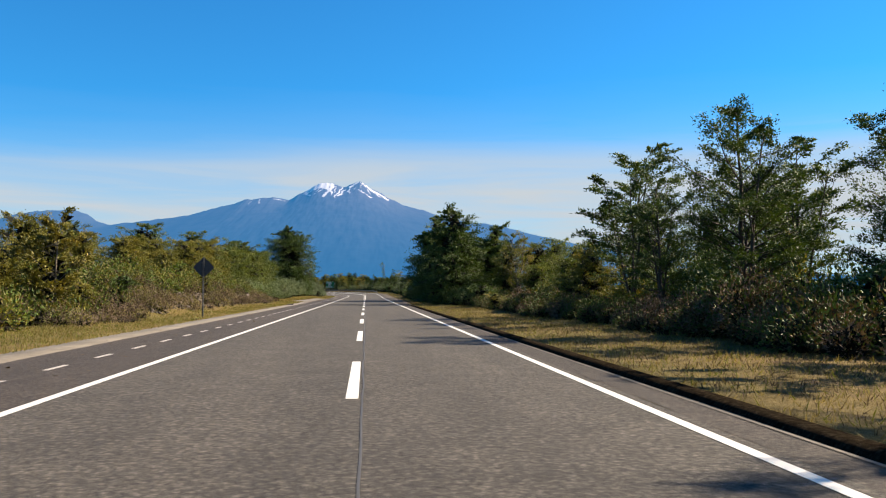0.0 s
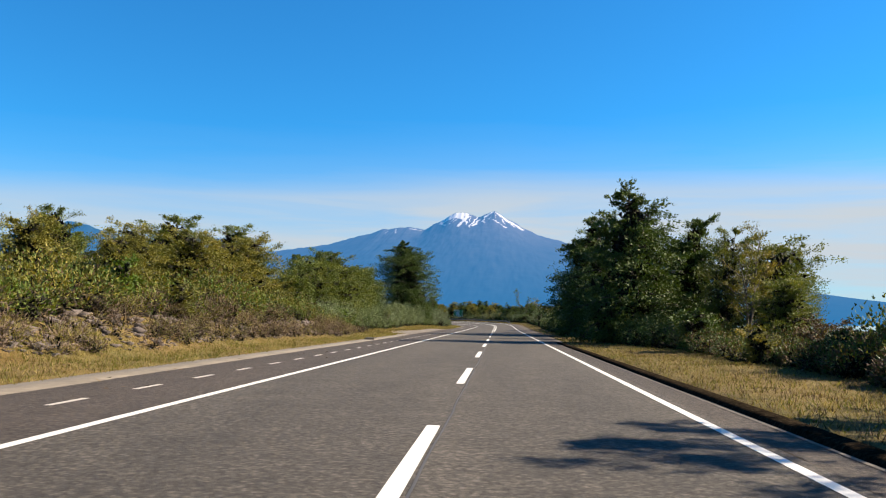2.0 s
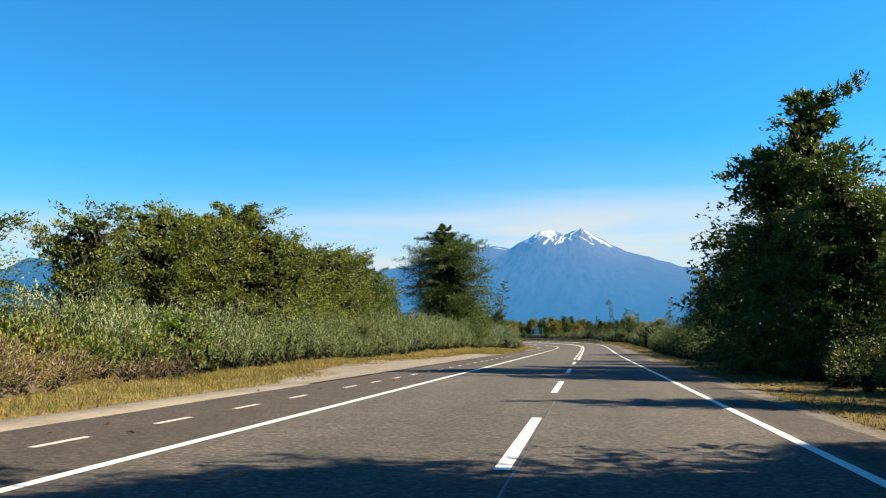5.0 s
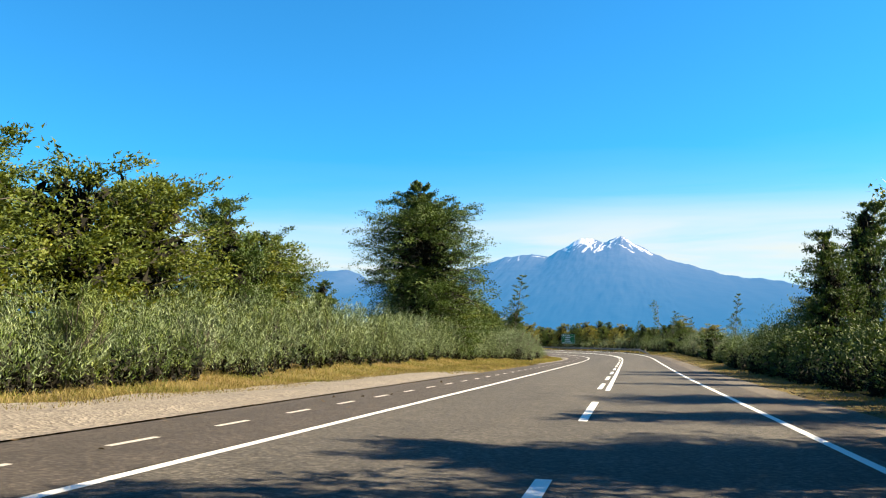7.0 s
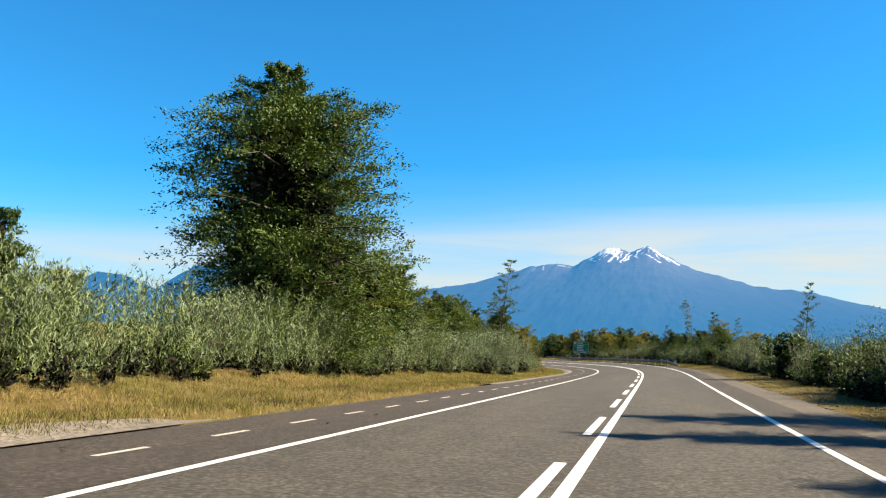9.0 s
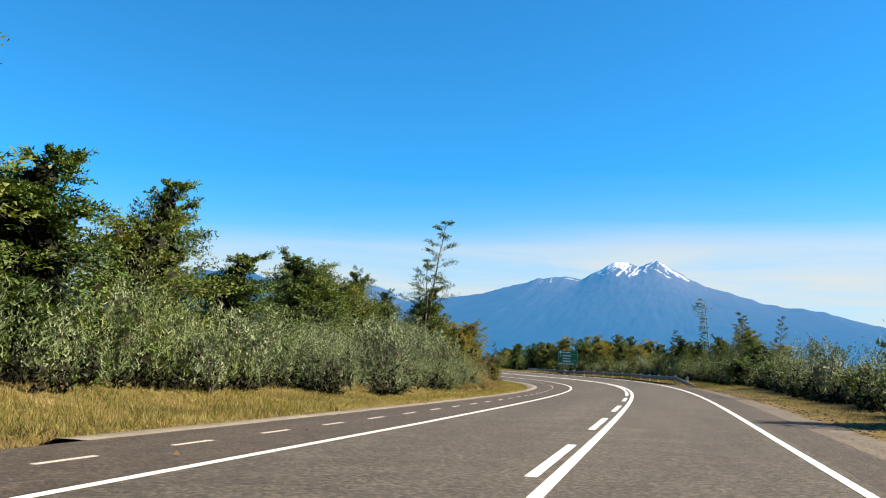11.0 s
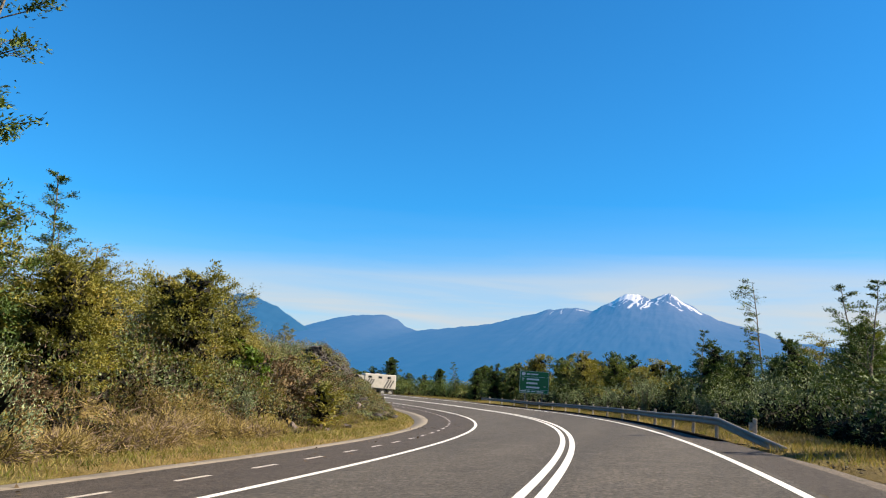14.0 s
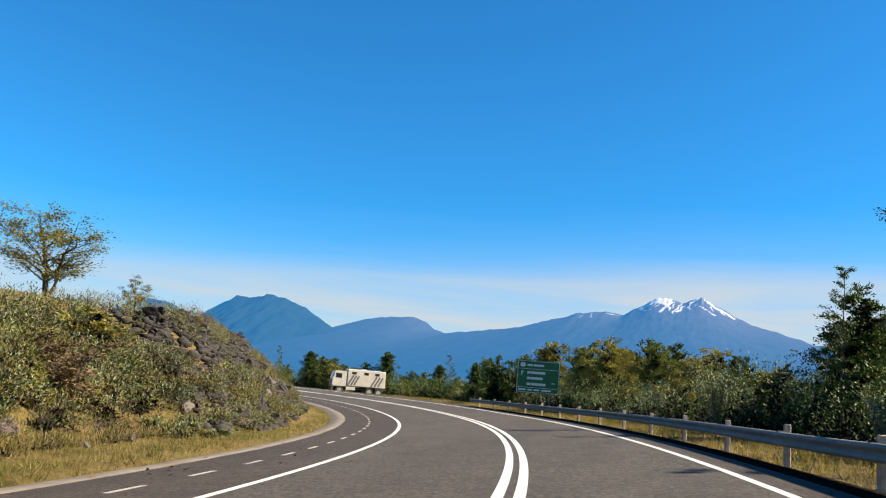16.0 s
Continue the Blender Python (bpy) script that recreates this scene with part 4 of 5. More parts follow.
TREE_LABEL = {
    "beech_a": "broad southern beech with layered green crown and several stems",
    "beech_b": "tall southern beech with dense dark green crown",
    "beech_fine": "southern beech with layered sprays of small leaves",
    "beech_open": "tall open beech with dark forked stems and airy sprays",
    "beech_thin": "slender multi-stemmed beech with open airy crown",
    "cone_a": "big dark green conical beech, dense down to the ground",
    "mound": "broad dark green beech, leafy down to the ground",
    "cone_b": "dark green conical tree, dense down to the ground",
    "round_a": "rounded dark green beech tree among the roadside shrubs",
    "round_b": "small rounded tree with olive autumn leaves",
    "round_far": "rounded dark green tree in the wood beyond the bend",
    "olive_far": "rounded olive-green tree in the wood beyond the bend",
    "cone_far": "pointed dark green tree in the wood beyond the bend",
    "spindly": "tall spindly tree with tufts of leaves up a bare stem",
    "wisp": "thin young tree with few wispy branches",
    "bare": "gnarled small tree with sparse leaves and bare twigs",
    "gnarled": "gnarled leaning tree with thin leaves on twisted boughs",
    "poplar": "young upright tree with yellowing leaves",
    "broom_grey": "grey-green broom bush with pale seed heads",
    "broom_grey_b": "tall grey-green broom bush with pale seed heads",
    "broom_green": "green broom bush with long thin upright stems",
    "shrub_olive": "olive and rusty autumn shrub at the roadside",
    "shrub_green": "fresh green leafy shrub at the roadside",
    "shrub_dark": "dark green dense shrub under the trees",
    "shrub_brown": "withered brown low shrub on the verge",
}
TREES = ("beech_open", "gnarled", "mound", "beech_fine", "round_far", "olive_far", "cone_far", "beech_a", "beech_b", "beech_thin", "cone_a", "cone_b", "round_a", "round_b", "spindly", "wisp", "bare", "poplar")


def plant(key, x, y, height=None, width=1.0, turn=None, rng=random):
    """One tree or shrub, rooted in the ground at x, y."""
    is_tree = key in TREES
    base = new("tree" if is_tree else "broom_bush" if key.startswith("broom") else "shrub")
    wood, crown, inner = PLANTS[key]
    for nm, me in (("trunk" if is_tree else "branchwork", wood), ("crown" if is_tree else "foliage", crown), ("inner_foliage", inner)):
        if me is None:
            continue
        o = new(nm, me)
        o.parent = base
    base.empty_display_size = 0.3
    full = max(v.co.z for v in crown.vertices) if key not in FULL else FULL[key]
    FULL[key] = full
    k = (height / full) if height else 1.0
    base.location = (x, y, at_ground(x, y) - 0.06)
    base.rotation_euler = (rng.uniform(-0.04, 0.04), rng.uniform(-0.04, 0.04), rng.uniform(0, 6.283) if turn is None else turn)
    base.scale = (k * width, k * width, k)
    return tagged(base, TREE_LABEL[key], "tree" if is_tree else "shrub", "roadside trees" if is_tree else "roadside shrubs")


FULL = {}
dice = random.Random(5)


def scatter(keys, n, s0, s1, l0, l1, h0, h1, w=1.0):
    for _ in range(n):
        s, l = dice.uniform(s0, s1), dice.uniform(l0, l1)
        p = on_road(s, l)
        plant(dice.choice(keys), p[0], p[1], dice.uniform(h0, h1), w * dice.uniform(0.9, 1.25), rng=dice)


def thicket(name, s0, s1, l0, l1, h0, h1, n, mats, label, size=(0.22, 0.11), seed=1, lumps=4.0, rise=0.5, fine=0.60, more=2.9, tips=0.0, bush=(0.55, 1.15), gap=1.1, deep=48):
    """Close-grown undergrowth: bush beside bush, each leafy round near-black blades that stand in for its inner shade.
    """
    rng = np.random.default_rng(seed)
    n, size = int(n * more), (size[0] * fine, size[1] * fine)
    near, far = (l0, l1) if abs(l0) < abs(l1) else (l1, l0)
    mean = 0.5 * (bush[0] + bush[1])
    count = int((s1 - s0) * abs(l1 - l0) / (mean * mean * gap))
    cs, cl = rng.uniform(s0, s1, count), near + (far - near) * rng.uniform(0, 1, count) ** 1.25
    h = (h0 + (h1 - h0) * (0.5 + 0.5 * wobble(cs, cl, lumps, seed))) * rng.uniform(0.7, 1.2, count)
    h *= 0.62 + 0.38 * np.clip(np.abs(cl - near) / 1.6, 0, 1)
    r = rng.uniform(bush[0], bush[1], count) * np.clip(h / (0.5 * (h0 + h1)), 0.6, 1.3)
    C = on_road(cs, cl)
    C[:, 2] = ground_z(C[:, 0], C[:, 1])
    tone = wobble(cs, cl, 2.6, seed + 5.0) + 0.45 * rng.normal(size=count)
    # near-black blades inside each bush, in place of its inner shade
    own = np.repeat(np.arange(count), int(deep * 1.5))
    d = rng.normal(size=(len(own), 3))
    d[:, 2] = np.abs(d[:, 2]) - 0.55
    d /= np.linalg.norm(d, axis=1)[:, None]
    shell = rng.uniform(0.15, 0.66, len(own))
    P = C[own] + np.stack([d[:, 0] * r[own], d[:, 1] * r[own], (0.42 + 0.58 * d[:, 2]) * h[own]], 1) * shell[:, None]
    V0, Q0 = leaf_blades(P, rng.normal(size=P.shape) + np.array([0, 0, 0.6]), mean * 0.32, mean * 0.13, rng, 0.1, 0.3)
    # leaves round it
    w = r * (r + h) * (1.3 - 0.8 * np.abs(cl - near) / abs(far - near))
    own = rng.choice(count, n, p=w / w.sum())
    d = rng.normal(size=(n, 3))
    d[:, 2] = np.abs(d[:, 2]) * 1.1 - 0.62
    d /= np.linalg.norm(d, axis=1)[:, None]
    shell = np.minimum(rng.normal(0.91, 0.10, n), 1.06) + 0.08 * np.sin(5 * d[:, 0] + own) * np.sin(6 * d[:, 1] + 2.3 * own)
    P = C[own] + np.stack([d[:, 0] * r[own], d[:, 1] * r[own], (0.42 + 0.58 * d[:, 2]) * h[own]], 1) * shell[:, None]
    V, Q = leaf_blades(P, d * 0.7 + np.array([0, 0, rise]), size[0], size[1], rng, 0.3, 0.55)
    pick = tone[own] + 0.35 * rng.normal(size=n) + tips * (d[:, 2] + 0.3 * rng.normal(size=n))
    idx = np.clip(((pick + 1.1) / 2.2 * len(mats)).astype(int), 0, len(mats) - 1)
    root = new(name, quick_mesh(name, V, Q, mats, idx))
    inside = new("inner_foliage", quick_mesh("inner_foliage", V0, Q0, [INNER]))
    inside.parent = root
    return tagged(root, label, "undergrowth", kind="stuff")


thicket("undergrowth", 14, 62, 9.8, 13, 0.7, 1.9, 32000, [LEAF_DARK, LEAF_BROWN, LEAF_DARK, LEAF_BROWN, TWIG], "dark dense undergrowth below the beeches", (0.17, 0.085), seed=1, deep=80)
thicket("undergrowth", 14, 62, 12.2, 18, 1.8, 3.6, 15000, [LEAF_DARK, LEAF_DARK, LEAF_OLIVE], "dark undergrowth between the beech stems", (0.26, 0.13), seed=11, deep=80)
thicket("undergrowth", 56, 82, 9.8, 13.5, 0.6, 1.9, 14000, [LEAF_DARK, LEAF_BROWN, LEAF_DARK, LEAF_OLIVE, TWIG], "low brownish undergrowth along the verge", (0.16, 0.08), seed=2)
thicket("undergrowth", 80, 108, 8.0, 12.5, 1.2, 2.8, 16000, [LEAF_DARK, LEAF_DARK, LEAF_BROOM, LEAF_OLIVE], "dark dense undergrowth under the broad trees", (0.17, 0.085), seed=52)
thicket("undergrowth", 106, 174, 8.0, 12.5, 2.0, 3.9, 30000, [LEAF_DARK, LEAF_DARK, LEAF_DARK, LEAF_BROOM], "tall dark hedge of undergrowth along the gravel", (0.17, 0.085), seed=13)
# grey seed heads on top; the dark leaves below paint in the foot's shade
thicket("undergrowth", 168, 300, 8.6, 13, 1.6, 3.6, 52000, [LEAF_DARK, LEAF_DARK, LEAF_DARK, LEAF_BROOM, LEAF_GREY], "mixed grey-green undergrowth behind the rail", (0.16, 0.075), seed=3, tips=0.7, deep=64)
thicket("undergrowth", 34, 100, -13.0, -10.0, 0.35, 1.2, 34000, [TWIG, LEAF_BROWN, TWIG, LEAF_OLIVE, TWIG], "withered plants and dead twigs on the bank", (0.22, 0.035), seed=9, bush=(0.3, 0.7), gap=2.2, deep=16)
thicket("undergrowth", 24, 104, -16.5, -11.4, 0.8, 2.4, 34000, [LEAF_OLIVE, LEAF_MID, LEAF_BROWN, LEAF_DARK, LEAF_OLIVE, LEAF_GREEN, LEAF_MID], "tangled autumn undergrowth on the bank", seed=4)
thicket("undergrowth", 98, 200, -18, -14.5, 1.4, 2.9, 18000, [LEAF_DARK, LEAF_BROOM, LEAF_DARK, LEAF_GREEN], "dense green thicket below the trees", seed=5)
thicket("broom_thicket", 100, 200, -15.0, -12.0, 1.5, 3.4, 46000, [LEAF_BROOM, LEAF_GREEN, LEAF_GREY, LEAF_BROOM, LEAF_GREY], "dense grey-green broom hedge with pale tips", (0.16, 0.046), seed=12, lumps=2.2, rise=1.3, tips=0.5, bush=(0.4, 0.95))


def broom_plumes(name, s0, s1, l0, l1, low, high, n, per, mats, label, seed):
    """Feathery upright broom stems, each set all round with narrow shoots."""
    rng = np.random.default_rng(seed)
    ps, pl = rng.uniform(s0, s1, n), rng.uniform(l0, l1, n)
    tall = (low + (high - low) * (0.5 + 0.5 * wobble(ps, pl, 2.4, seed))) * rng.uniform(0.75, 1.12, n)
    tall *= 0.55 + 0.45 * np.clip((l1 - pl) / 1.2, 0, 1)
    keep = wobble(ps, pl, 3.1, seed + 8.0) + 0.4 * rng.normal(size=n) > -0.3
    ps, pl, tall = ps[keep], pl[keep], tall[keep]
    n = len(ps)
    C = on_road(ps, pl)
    C[:, 2] = ground_z(C[:, 0], C[:, 1])
    tip = np.stack([rng.normal(0.16, 0.22, n), rng.normal(-0.05, 0.22, n), np.ones(n)], 1)
    tone = wobble(ps, pl, 1.6, seed + 3.0) + 0.5 * rng.normal(size=n)
    own = np.repeat(np.arange(n), per)
    u = 0.30 + 0.70 * rng.uniform(0, 1, len(own)) ** 0.8
    P = C[own] + tip[own] * (tall[own] * u)[:, None] + 0.05 * rng.normal(size=(len(own), 3))
    out = rng.normal(size=(len(own), 3)) * np.array([0.75, 0.75, 0.2])
    V, Q = leaf_blades(P, tip[own] + out, 0.20, 0.030, rng, 0.0, 0.2)
    pick = tone[own] + 0.5 * (u - 0.6) + 0.25 * rng.normal(size=len(own))
    idx = np.clip(((pick + 1.1) / 2.2 * len(mats)).astype(int), 0, len(mats) - 1)
    return tagged(new(name, quick_mesh(name, V, Q, mats, idx)), label, "undergrowth", kind="stuff")


broom_plumes("broom_plumes", 98, 134, -14.6, -11.8, 1.2, 2.4, 900, 44, [LEAF_GREY, LEAF_BROOM, LEAF_BROOM, LEAF_GREY], "feathery grey-green broom stems above the lay-by", 61)
broom_plumes("broom_plumes", 132, 172, -15.2, -11.6, 1.9, 3.4, 1300, 46, [LEAF_GREY, LEAF_BROOM, LEAF_GREY, LEAF_BROOM, LEAF_GREY], "feathery upright green broom stems above the verge", 63)
broom_plumes("broom_plumes", 170, 200, -14.2, -11.4, 1.6, 2.9, 420, 40, [LEAF_BROOM, LEAF_GREY, LEAF_GREY, LEAF_GREY], "pale grey-green broom plumes along the verge", 62)
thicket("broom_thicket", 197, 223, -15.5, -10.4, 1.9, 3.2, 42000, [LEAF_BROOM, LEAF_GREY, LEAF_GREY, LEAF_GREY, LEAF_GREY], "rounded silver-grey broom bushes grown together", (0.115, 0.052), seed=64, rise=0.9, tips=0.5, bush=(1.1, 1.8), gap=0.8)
thicket("undergrowth", 218, 254, -17, -11.6, 1.2, 2.8, 30000, [LEAF_OLIVE, LEAF_BROWN, LEAF_GREY, LEAF_DARK, TWIG, LEAF_GREY, LEAF_OLIVE], "mixed olive and grey undergrowth on the slope", (0.145, 0.065), seed=6)
thicket("undergrowth", 222, 258, -14.0, -11.2, 0.4, 1.6, 14000, [LEAF_OLIVE, LEAF_GREY, DRY_GRASS, LEAF_BROWN, LEAF_DARK, LEAF_GREY, TWIG], "olive and grey plants at the foot of the slope", (0.14, 0.06), seed=10)
thicket("undergrowth", 248, 264, -18, -11.6, 0.5, 1.5, 16000, [LEAF_GREY, LEAF_BROWN, LEAF_OLIVE, LEAF_DARK, TWIG, LEAF_GREY], "grey-green shrubs grown together on the slope", (0.16, 0.07), seed=14)
thicket("undergrowth", 262, 326, -20, -8.9, 0.25, 1.1, 34000, [LEAF_OLIVE, LEAF_BROWN, TWIG, LEAF_GREY, DRY_GRASS, LEAF_BROOM], "low tangled plants between the lava rocks", (0.17, 0.05), seed=7, bush=(0.25, 0.6), gap=6.5, deep=10)
thicket("undergrowth", 258, 276, -11.6, -9.4, 0.25, 0.8, 7000, [LEAF_GREY, LEAF_OLIVE, LEAF_BROWN, LEAF_GREY], "grey-green shrubs before the lava rocks", (0.16, 0.06), seed=47, bush=(0.4, 0.8), gap=1.6)
thicket("undergrowth", 294, 336, 14, 24, 2.0, 4.0, 18000, [LEAF_DARK, LEAF_DARK, LEAF_BROOM, LEAF_OLIVE], "undergrowth at the edge of the far wood", (0.36, 0.18), seed=8, bush=(0.9, 1.8))
thicket("undergrowth", 332, 410, 27, 38, 2.4, 4.8, 18000, [LEAF_DARK, LEAF_DARK, LEAF_BROOM, LEAF_OLIVE], "undergrowth at the edge of the far wood", (0.36, 0.18), seed=28, bush=(0.9, 1.8))

thicket("undergrowth", 226, 264, -12.3, -10.3, 0.15, 0.55, 12000, [DRY_GRASS, LEAF_OLIVE, TWIG, GREEN_GRASS, LEAF_BROWN], "low straw and weeds along the foot of the slope", (0.20, 0.03), seed=48, rise=1.2, bush=(0.25, 0.6), deep=6)
thicket("brush_pile", 216, 236, -12.1, -9.7, 0.35, 0.9, 11000, [DRY_GRASS, TWIG, DRY_GRASS, DRY_GRASS], "heap of dead cut branches and straw on the verge", (0.42, 0.035), seed=44, rise=0.1, bush=(0.4, 0.8), deep=2)

# right side, from the start: open beeches over a dark thicket
# beech_b and round_a trees near x = 19 are added to shade the thicket
for key, x, y, h, w in (("beech_thin", 13.8, 46.2, 9.3, 1.15), ("beech_thin", 12.1, 40.0, 7.6, 1.0), ("beech_open", 11.8, 28.2, 7.8, 1.0), ("beech_thin", 16.3, 33.3, 7.8, 1.0), ("beech_open", 14.8, 24.4, 7.8, 0.95), ("beech_open", 12.0, 36.0, 6.4, 0.8), ("beech_open", 16.4, 36.8, 7.2, 1.0), ("round_b", 11.2, 43.5, 3.8, 0.9),
                        ("round_a", 11.5, 48.8, 3.7, 0.8), ("beech_open", 19.3, 40.2, 7.4, 0.9), ("beech_b", 19.0, 26.0, 6.6, 1.1), ("beech_b", 19.2, 47.8, 6.6, 1.1), ("round_a", 19.0, 18.0, 6.8, 1.1), ("round_a", 17.9, 54.2, 5.8, 1.1), ("beech_fine", 20.5, 29.0, 8.0, 1.0), ("beech_thin", 16.5, 19.0, 8.5, 1.0), ("beech_fine", 16.0, 12.0, 9.0, 1.0), ("beech_fine", 15.0, 4.0, 9.0, 1.0), ("round_a", 14.9, 58.8, 5.2, 1.0)):
    plant(key, x, y, h, w, rng=dice)
scatter(("shrub_dark", "shrub_olive", "shrub_dark", "shrub_brown"), 12, 20, 62, 9.6, 13, 1.0, 2.2, 1.1)
# right side: the dark group that shades the road
for key, x, y, h, w in (("mound", 9.2, 87.4, 10.4, 0.92), ("mound", 13.6, 90.5, 9.0, 0.85), ("round_a", 17.1, 84.6, 6.8, 1.0), ("mound", 9.6, 98.3, 7.0, 0.75), ("round_a", 9.5, 115.4, 7.1, 0.85), ("round_a", 15.7, 78.7, 4.2, 1.0), ("round_a", 14.1, 104.2, 6.4, 0.9),
                        ("mound", 9.7, 115.2, 12.4, 0.86), ("mound", 9.9, 110.2, 8.6, 0.9), ("mound", 10.2, 120.8, 9.6, 0.9), ("beech_b", 14.8, 121.3, 9.4, 1.0), ("cone_b", 11.2, 128.1, 8.9, 0.75), ("round_a", 10.7, 133.2, 7.9, 0.8), ("cone_b", 11.4, 144.0, 8.2, 0.45), ("cone_b", 10.9, 155.5, 7.7, 0.65), ("beech_b", 15.1, 149.9, 8.9, 0.9), ("cone_b", 13.7, 160.6, 10.2, 0.72), ("round_a", 13.2, 169.7, 5.5, 0.9),
                        ("beech_fine", 13.6, 82.9, 7.3, 0.8), ("bare", 14.6, 81.6, 7.4, 0.7), ("beech_a", 21.8, 98.4, 7.8, 1.0)):
    plant(key, x, y, h, w, rng=dice)
scatter(("shrub_dark", "shrub_olive", "shrub_dark"), 9, 60, 108, 9.0, 11.5, 1.4, 2.6, 1.1)
scatter(("shrub_dark", "shrub_dark", "broom_green"), 10, 108, 170, 8.6, 11, 1.6, 3.0, 1.1)
scatter(("shrub_dark", "broom_grey", "broom_grey_b", "shrub_dark", "shrub_olive"), 15, 165, 250, 8.4, 13, 1.8, 3.6, 1.1)
scatter(("broom_grey", "shrub_olive", "broom_grey_b"), 10, 250, 300, 8.0, 13, 1.6, 3.0, 1.1)
for key, x, y, h, w in (("spindly", 13.0, 213.9, 7.7, 0.9), ("spindly", 7.2, 240.7, 5.6, 1.2), ("wisp", 6.5, 267.3, 9.5, 1.0), ("beech_a", 9.2, 250.2, 5.3, 0.8), ("spindly", 2.4, 261.5, 5.5, 1.0), ("round_a", 4.5, 269.1, 4.1, 0.9), ("bare", 10.5, 278.5, 7.4, 1.0), ("spindly", 8.8, 250.5, 6.9, 1.3), ("mound", 3.1, 262.6, 5.0, 1.0), ("beech_a", 4.6, 266.4, 4.6, 0.85), ("beech_b", 7.0, 266.5, 4.6, 0.9), ("round_b", -7.6, 292.0, 5.2, 0.95), ("beech_a", -4.6, 293.0, 5.4, 0.9), ("round_b", -2.2, 291.6, 4.7, 0.95), ("beech_a", -9.4, 294.5, 5.0, 0.8), ("cone_b", 0.2, 299.0, 5.3, 0.5), ("mound", 6.6, 255.0, 5.0, 0.8), ("mound", 8.6, 249.0, 5.2, 0.85), ("beech_b", 5.2, 262.8, 4.8, 0.8), ("spindly", 9.2, 231.9, 5.4, 0.9)):
    plant(key, x, y, h, w, 0.0 if key == "wisp" else None, rng=dice)
# left side: shrubs and beeches above the earth bank
for key, x, y, h, w in (("poplar", -12.4, 38.6, 4.9, 1.25), ("poplar", -20.4, 61.1, 5.2, 1.2), ("poplar", -13.7, 27.0, 3.9, 1.3), ("round_b", -16.1, 82.8, 5.0, 1.15), ("beech_a", -17.5, 88.2, 6.4, 1.15), ("round_a", -15.9, 97.9, 5.0, 1.1), ("round_b", -15.1, 91.9, 3.6, 1.0), ("round_b", -14.3, 65.4, 3.4, 1.0), ("round_b", -15.4, 76.5, 4.7, 1.15), ("round_b", -15.8, 86.0, 5.6, 1.1), ("poplar", -16.9, 46.2, 4.4, 1.2), ("beech_a", -22.7, 91.1, 7.8, 1.2), ("round_a", -19.4, 97.4, 6.4, 1.1), ("round_b", -16.9, 72.8, 4.6, 1.0), ("round_b", -23.6, 75.3, 5.5, 1.0), ("beech_a", -26.7, 83.7, 6.8, 1.0),
                        ("round_a", -16.9, 106.0, 6.0, 0.9), ("round_a", -16.9, 114.7, 7.4, 1.0), ("beech_a", -16.0, 119.0, 8.2, 1.05), ("beech_b", -18.6, 121.9, 9.0, 1.0), ("beech_a", -20.1, 130.1, 8.0, 1.1), ("round_a", -17.6, 133.1, 7.5, 1.05), ("round_a", -17.9, 138.5, 7.9, 1.05), ("beech_b", -16.6, 142.5, 7.7, 0.95), ("beech_b", -17.6, 149.5, 7.2, 1.0), ("round_a", -17.2, 136.2, 7.2, 1.1), ("round_a", -17.4, 146.0, 6.8, 1.1), ("round_a", -18.4, 152.2, 6.0, 1.1), ("mound", -19.0, 155.2, 5.6, 0.8), ("mound", -18.5, 159.2, 5.2, 0.8), ("round_a", -16.5, 110.0, 6.9, 0.95), ("round_a", -17.1, 126.5, 7.3, 1.0), ("cone_b", -24.0, 135.8, 8.9, 0.9),
                        ("cone_a", -14.9, 172.4, 14.2, 1.0), ("cone_b", -16.7, 194.9, 7.6, 0.7), ("round_a", -15.3, 180.5, 7.4, 1.15), ("mound", -15.4, 186.6, 6.6, 1.1), ("round_a", -32.1, 179.2, 5.7, 0.9), ("round_a", -15.3, 191.6, 5.6, 1.1), ("mound", -15.6, 198.5, 5.4, 1.2), ("spindly", -14.6, 223.6, 10.4, 1.15), ("mound", -14.8, 224.2, 5.8, 0.72), ("mound", -16.4, 206.6, 6.0, 1.1), ("round_a", -18.6, 211.5, 5.8, 1.1), ("round_a", -16.8, 209.5, 5.4, 1.0), ("round_a", -17.0, 214.8, 5.0, 1.0), ("mound", -16.8, 221.0, 4.4, 0.8), ("beech_b", -17.6, 218.0, 5.8, 0.8), ("round_b", -15.0, 224.8, 4.2, 0.9), ("round_b", -14.6, 228.9, 3.6, 1.1), ("round_b", -16.8, 236.1, 3.6, 1.1), ("round_b", -13.9, 232.6, 4.4, 0.9), ("round_b", -16.3, 240.1, 3.2, 0.9), ("bare", -18.3, 234.0, 3.4, 1.0), ("round_b", -13.2, 226.5, 3.9, 0.9), ("spindly", -16.6, 229.8, 5.4, 1.3),
                        ("round_b", -17.7, 49.6, 4.6, 1.0), ("round_b", -14.7, 56.3, 3.8, 1.0), ("round_b", -26.0, 54.0, 5.5, 1.0), ("round_a", -27.7, 64.1, 6.1, 1.0), ("beech_a", -31.5, 94.5, 7.4, 1.0), ("beech_a", -28.8, 110.1, 8.0, 1.0), ("round_b", -14.2, 37.6, 3.6, 1.0)):
    plant(key, x, y, h, w, rng=dice)
scatter(("shrub_olive", "shrub_green", "shrub_olive", "shrub_dark", "shrub_brown"), 19, 26, 104, -16, -11.4, 1.0, 2.4, 1.1)
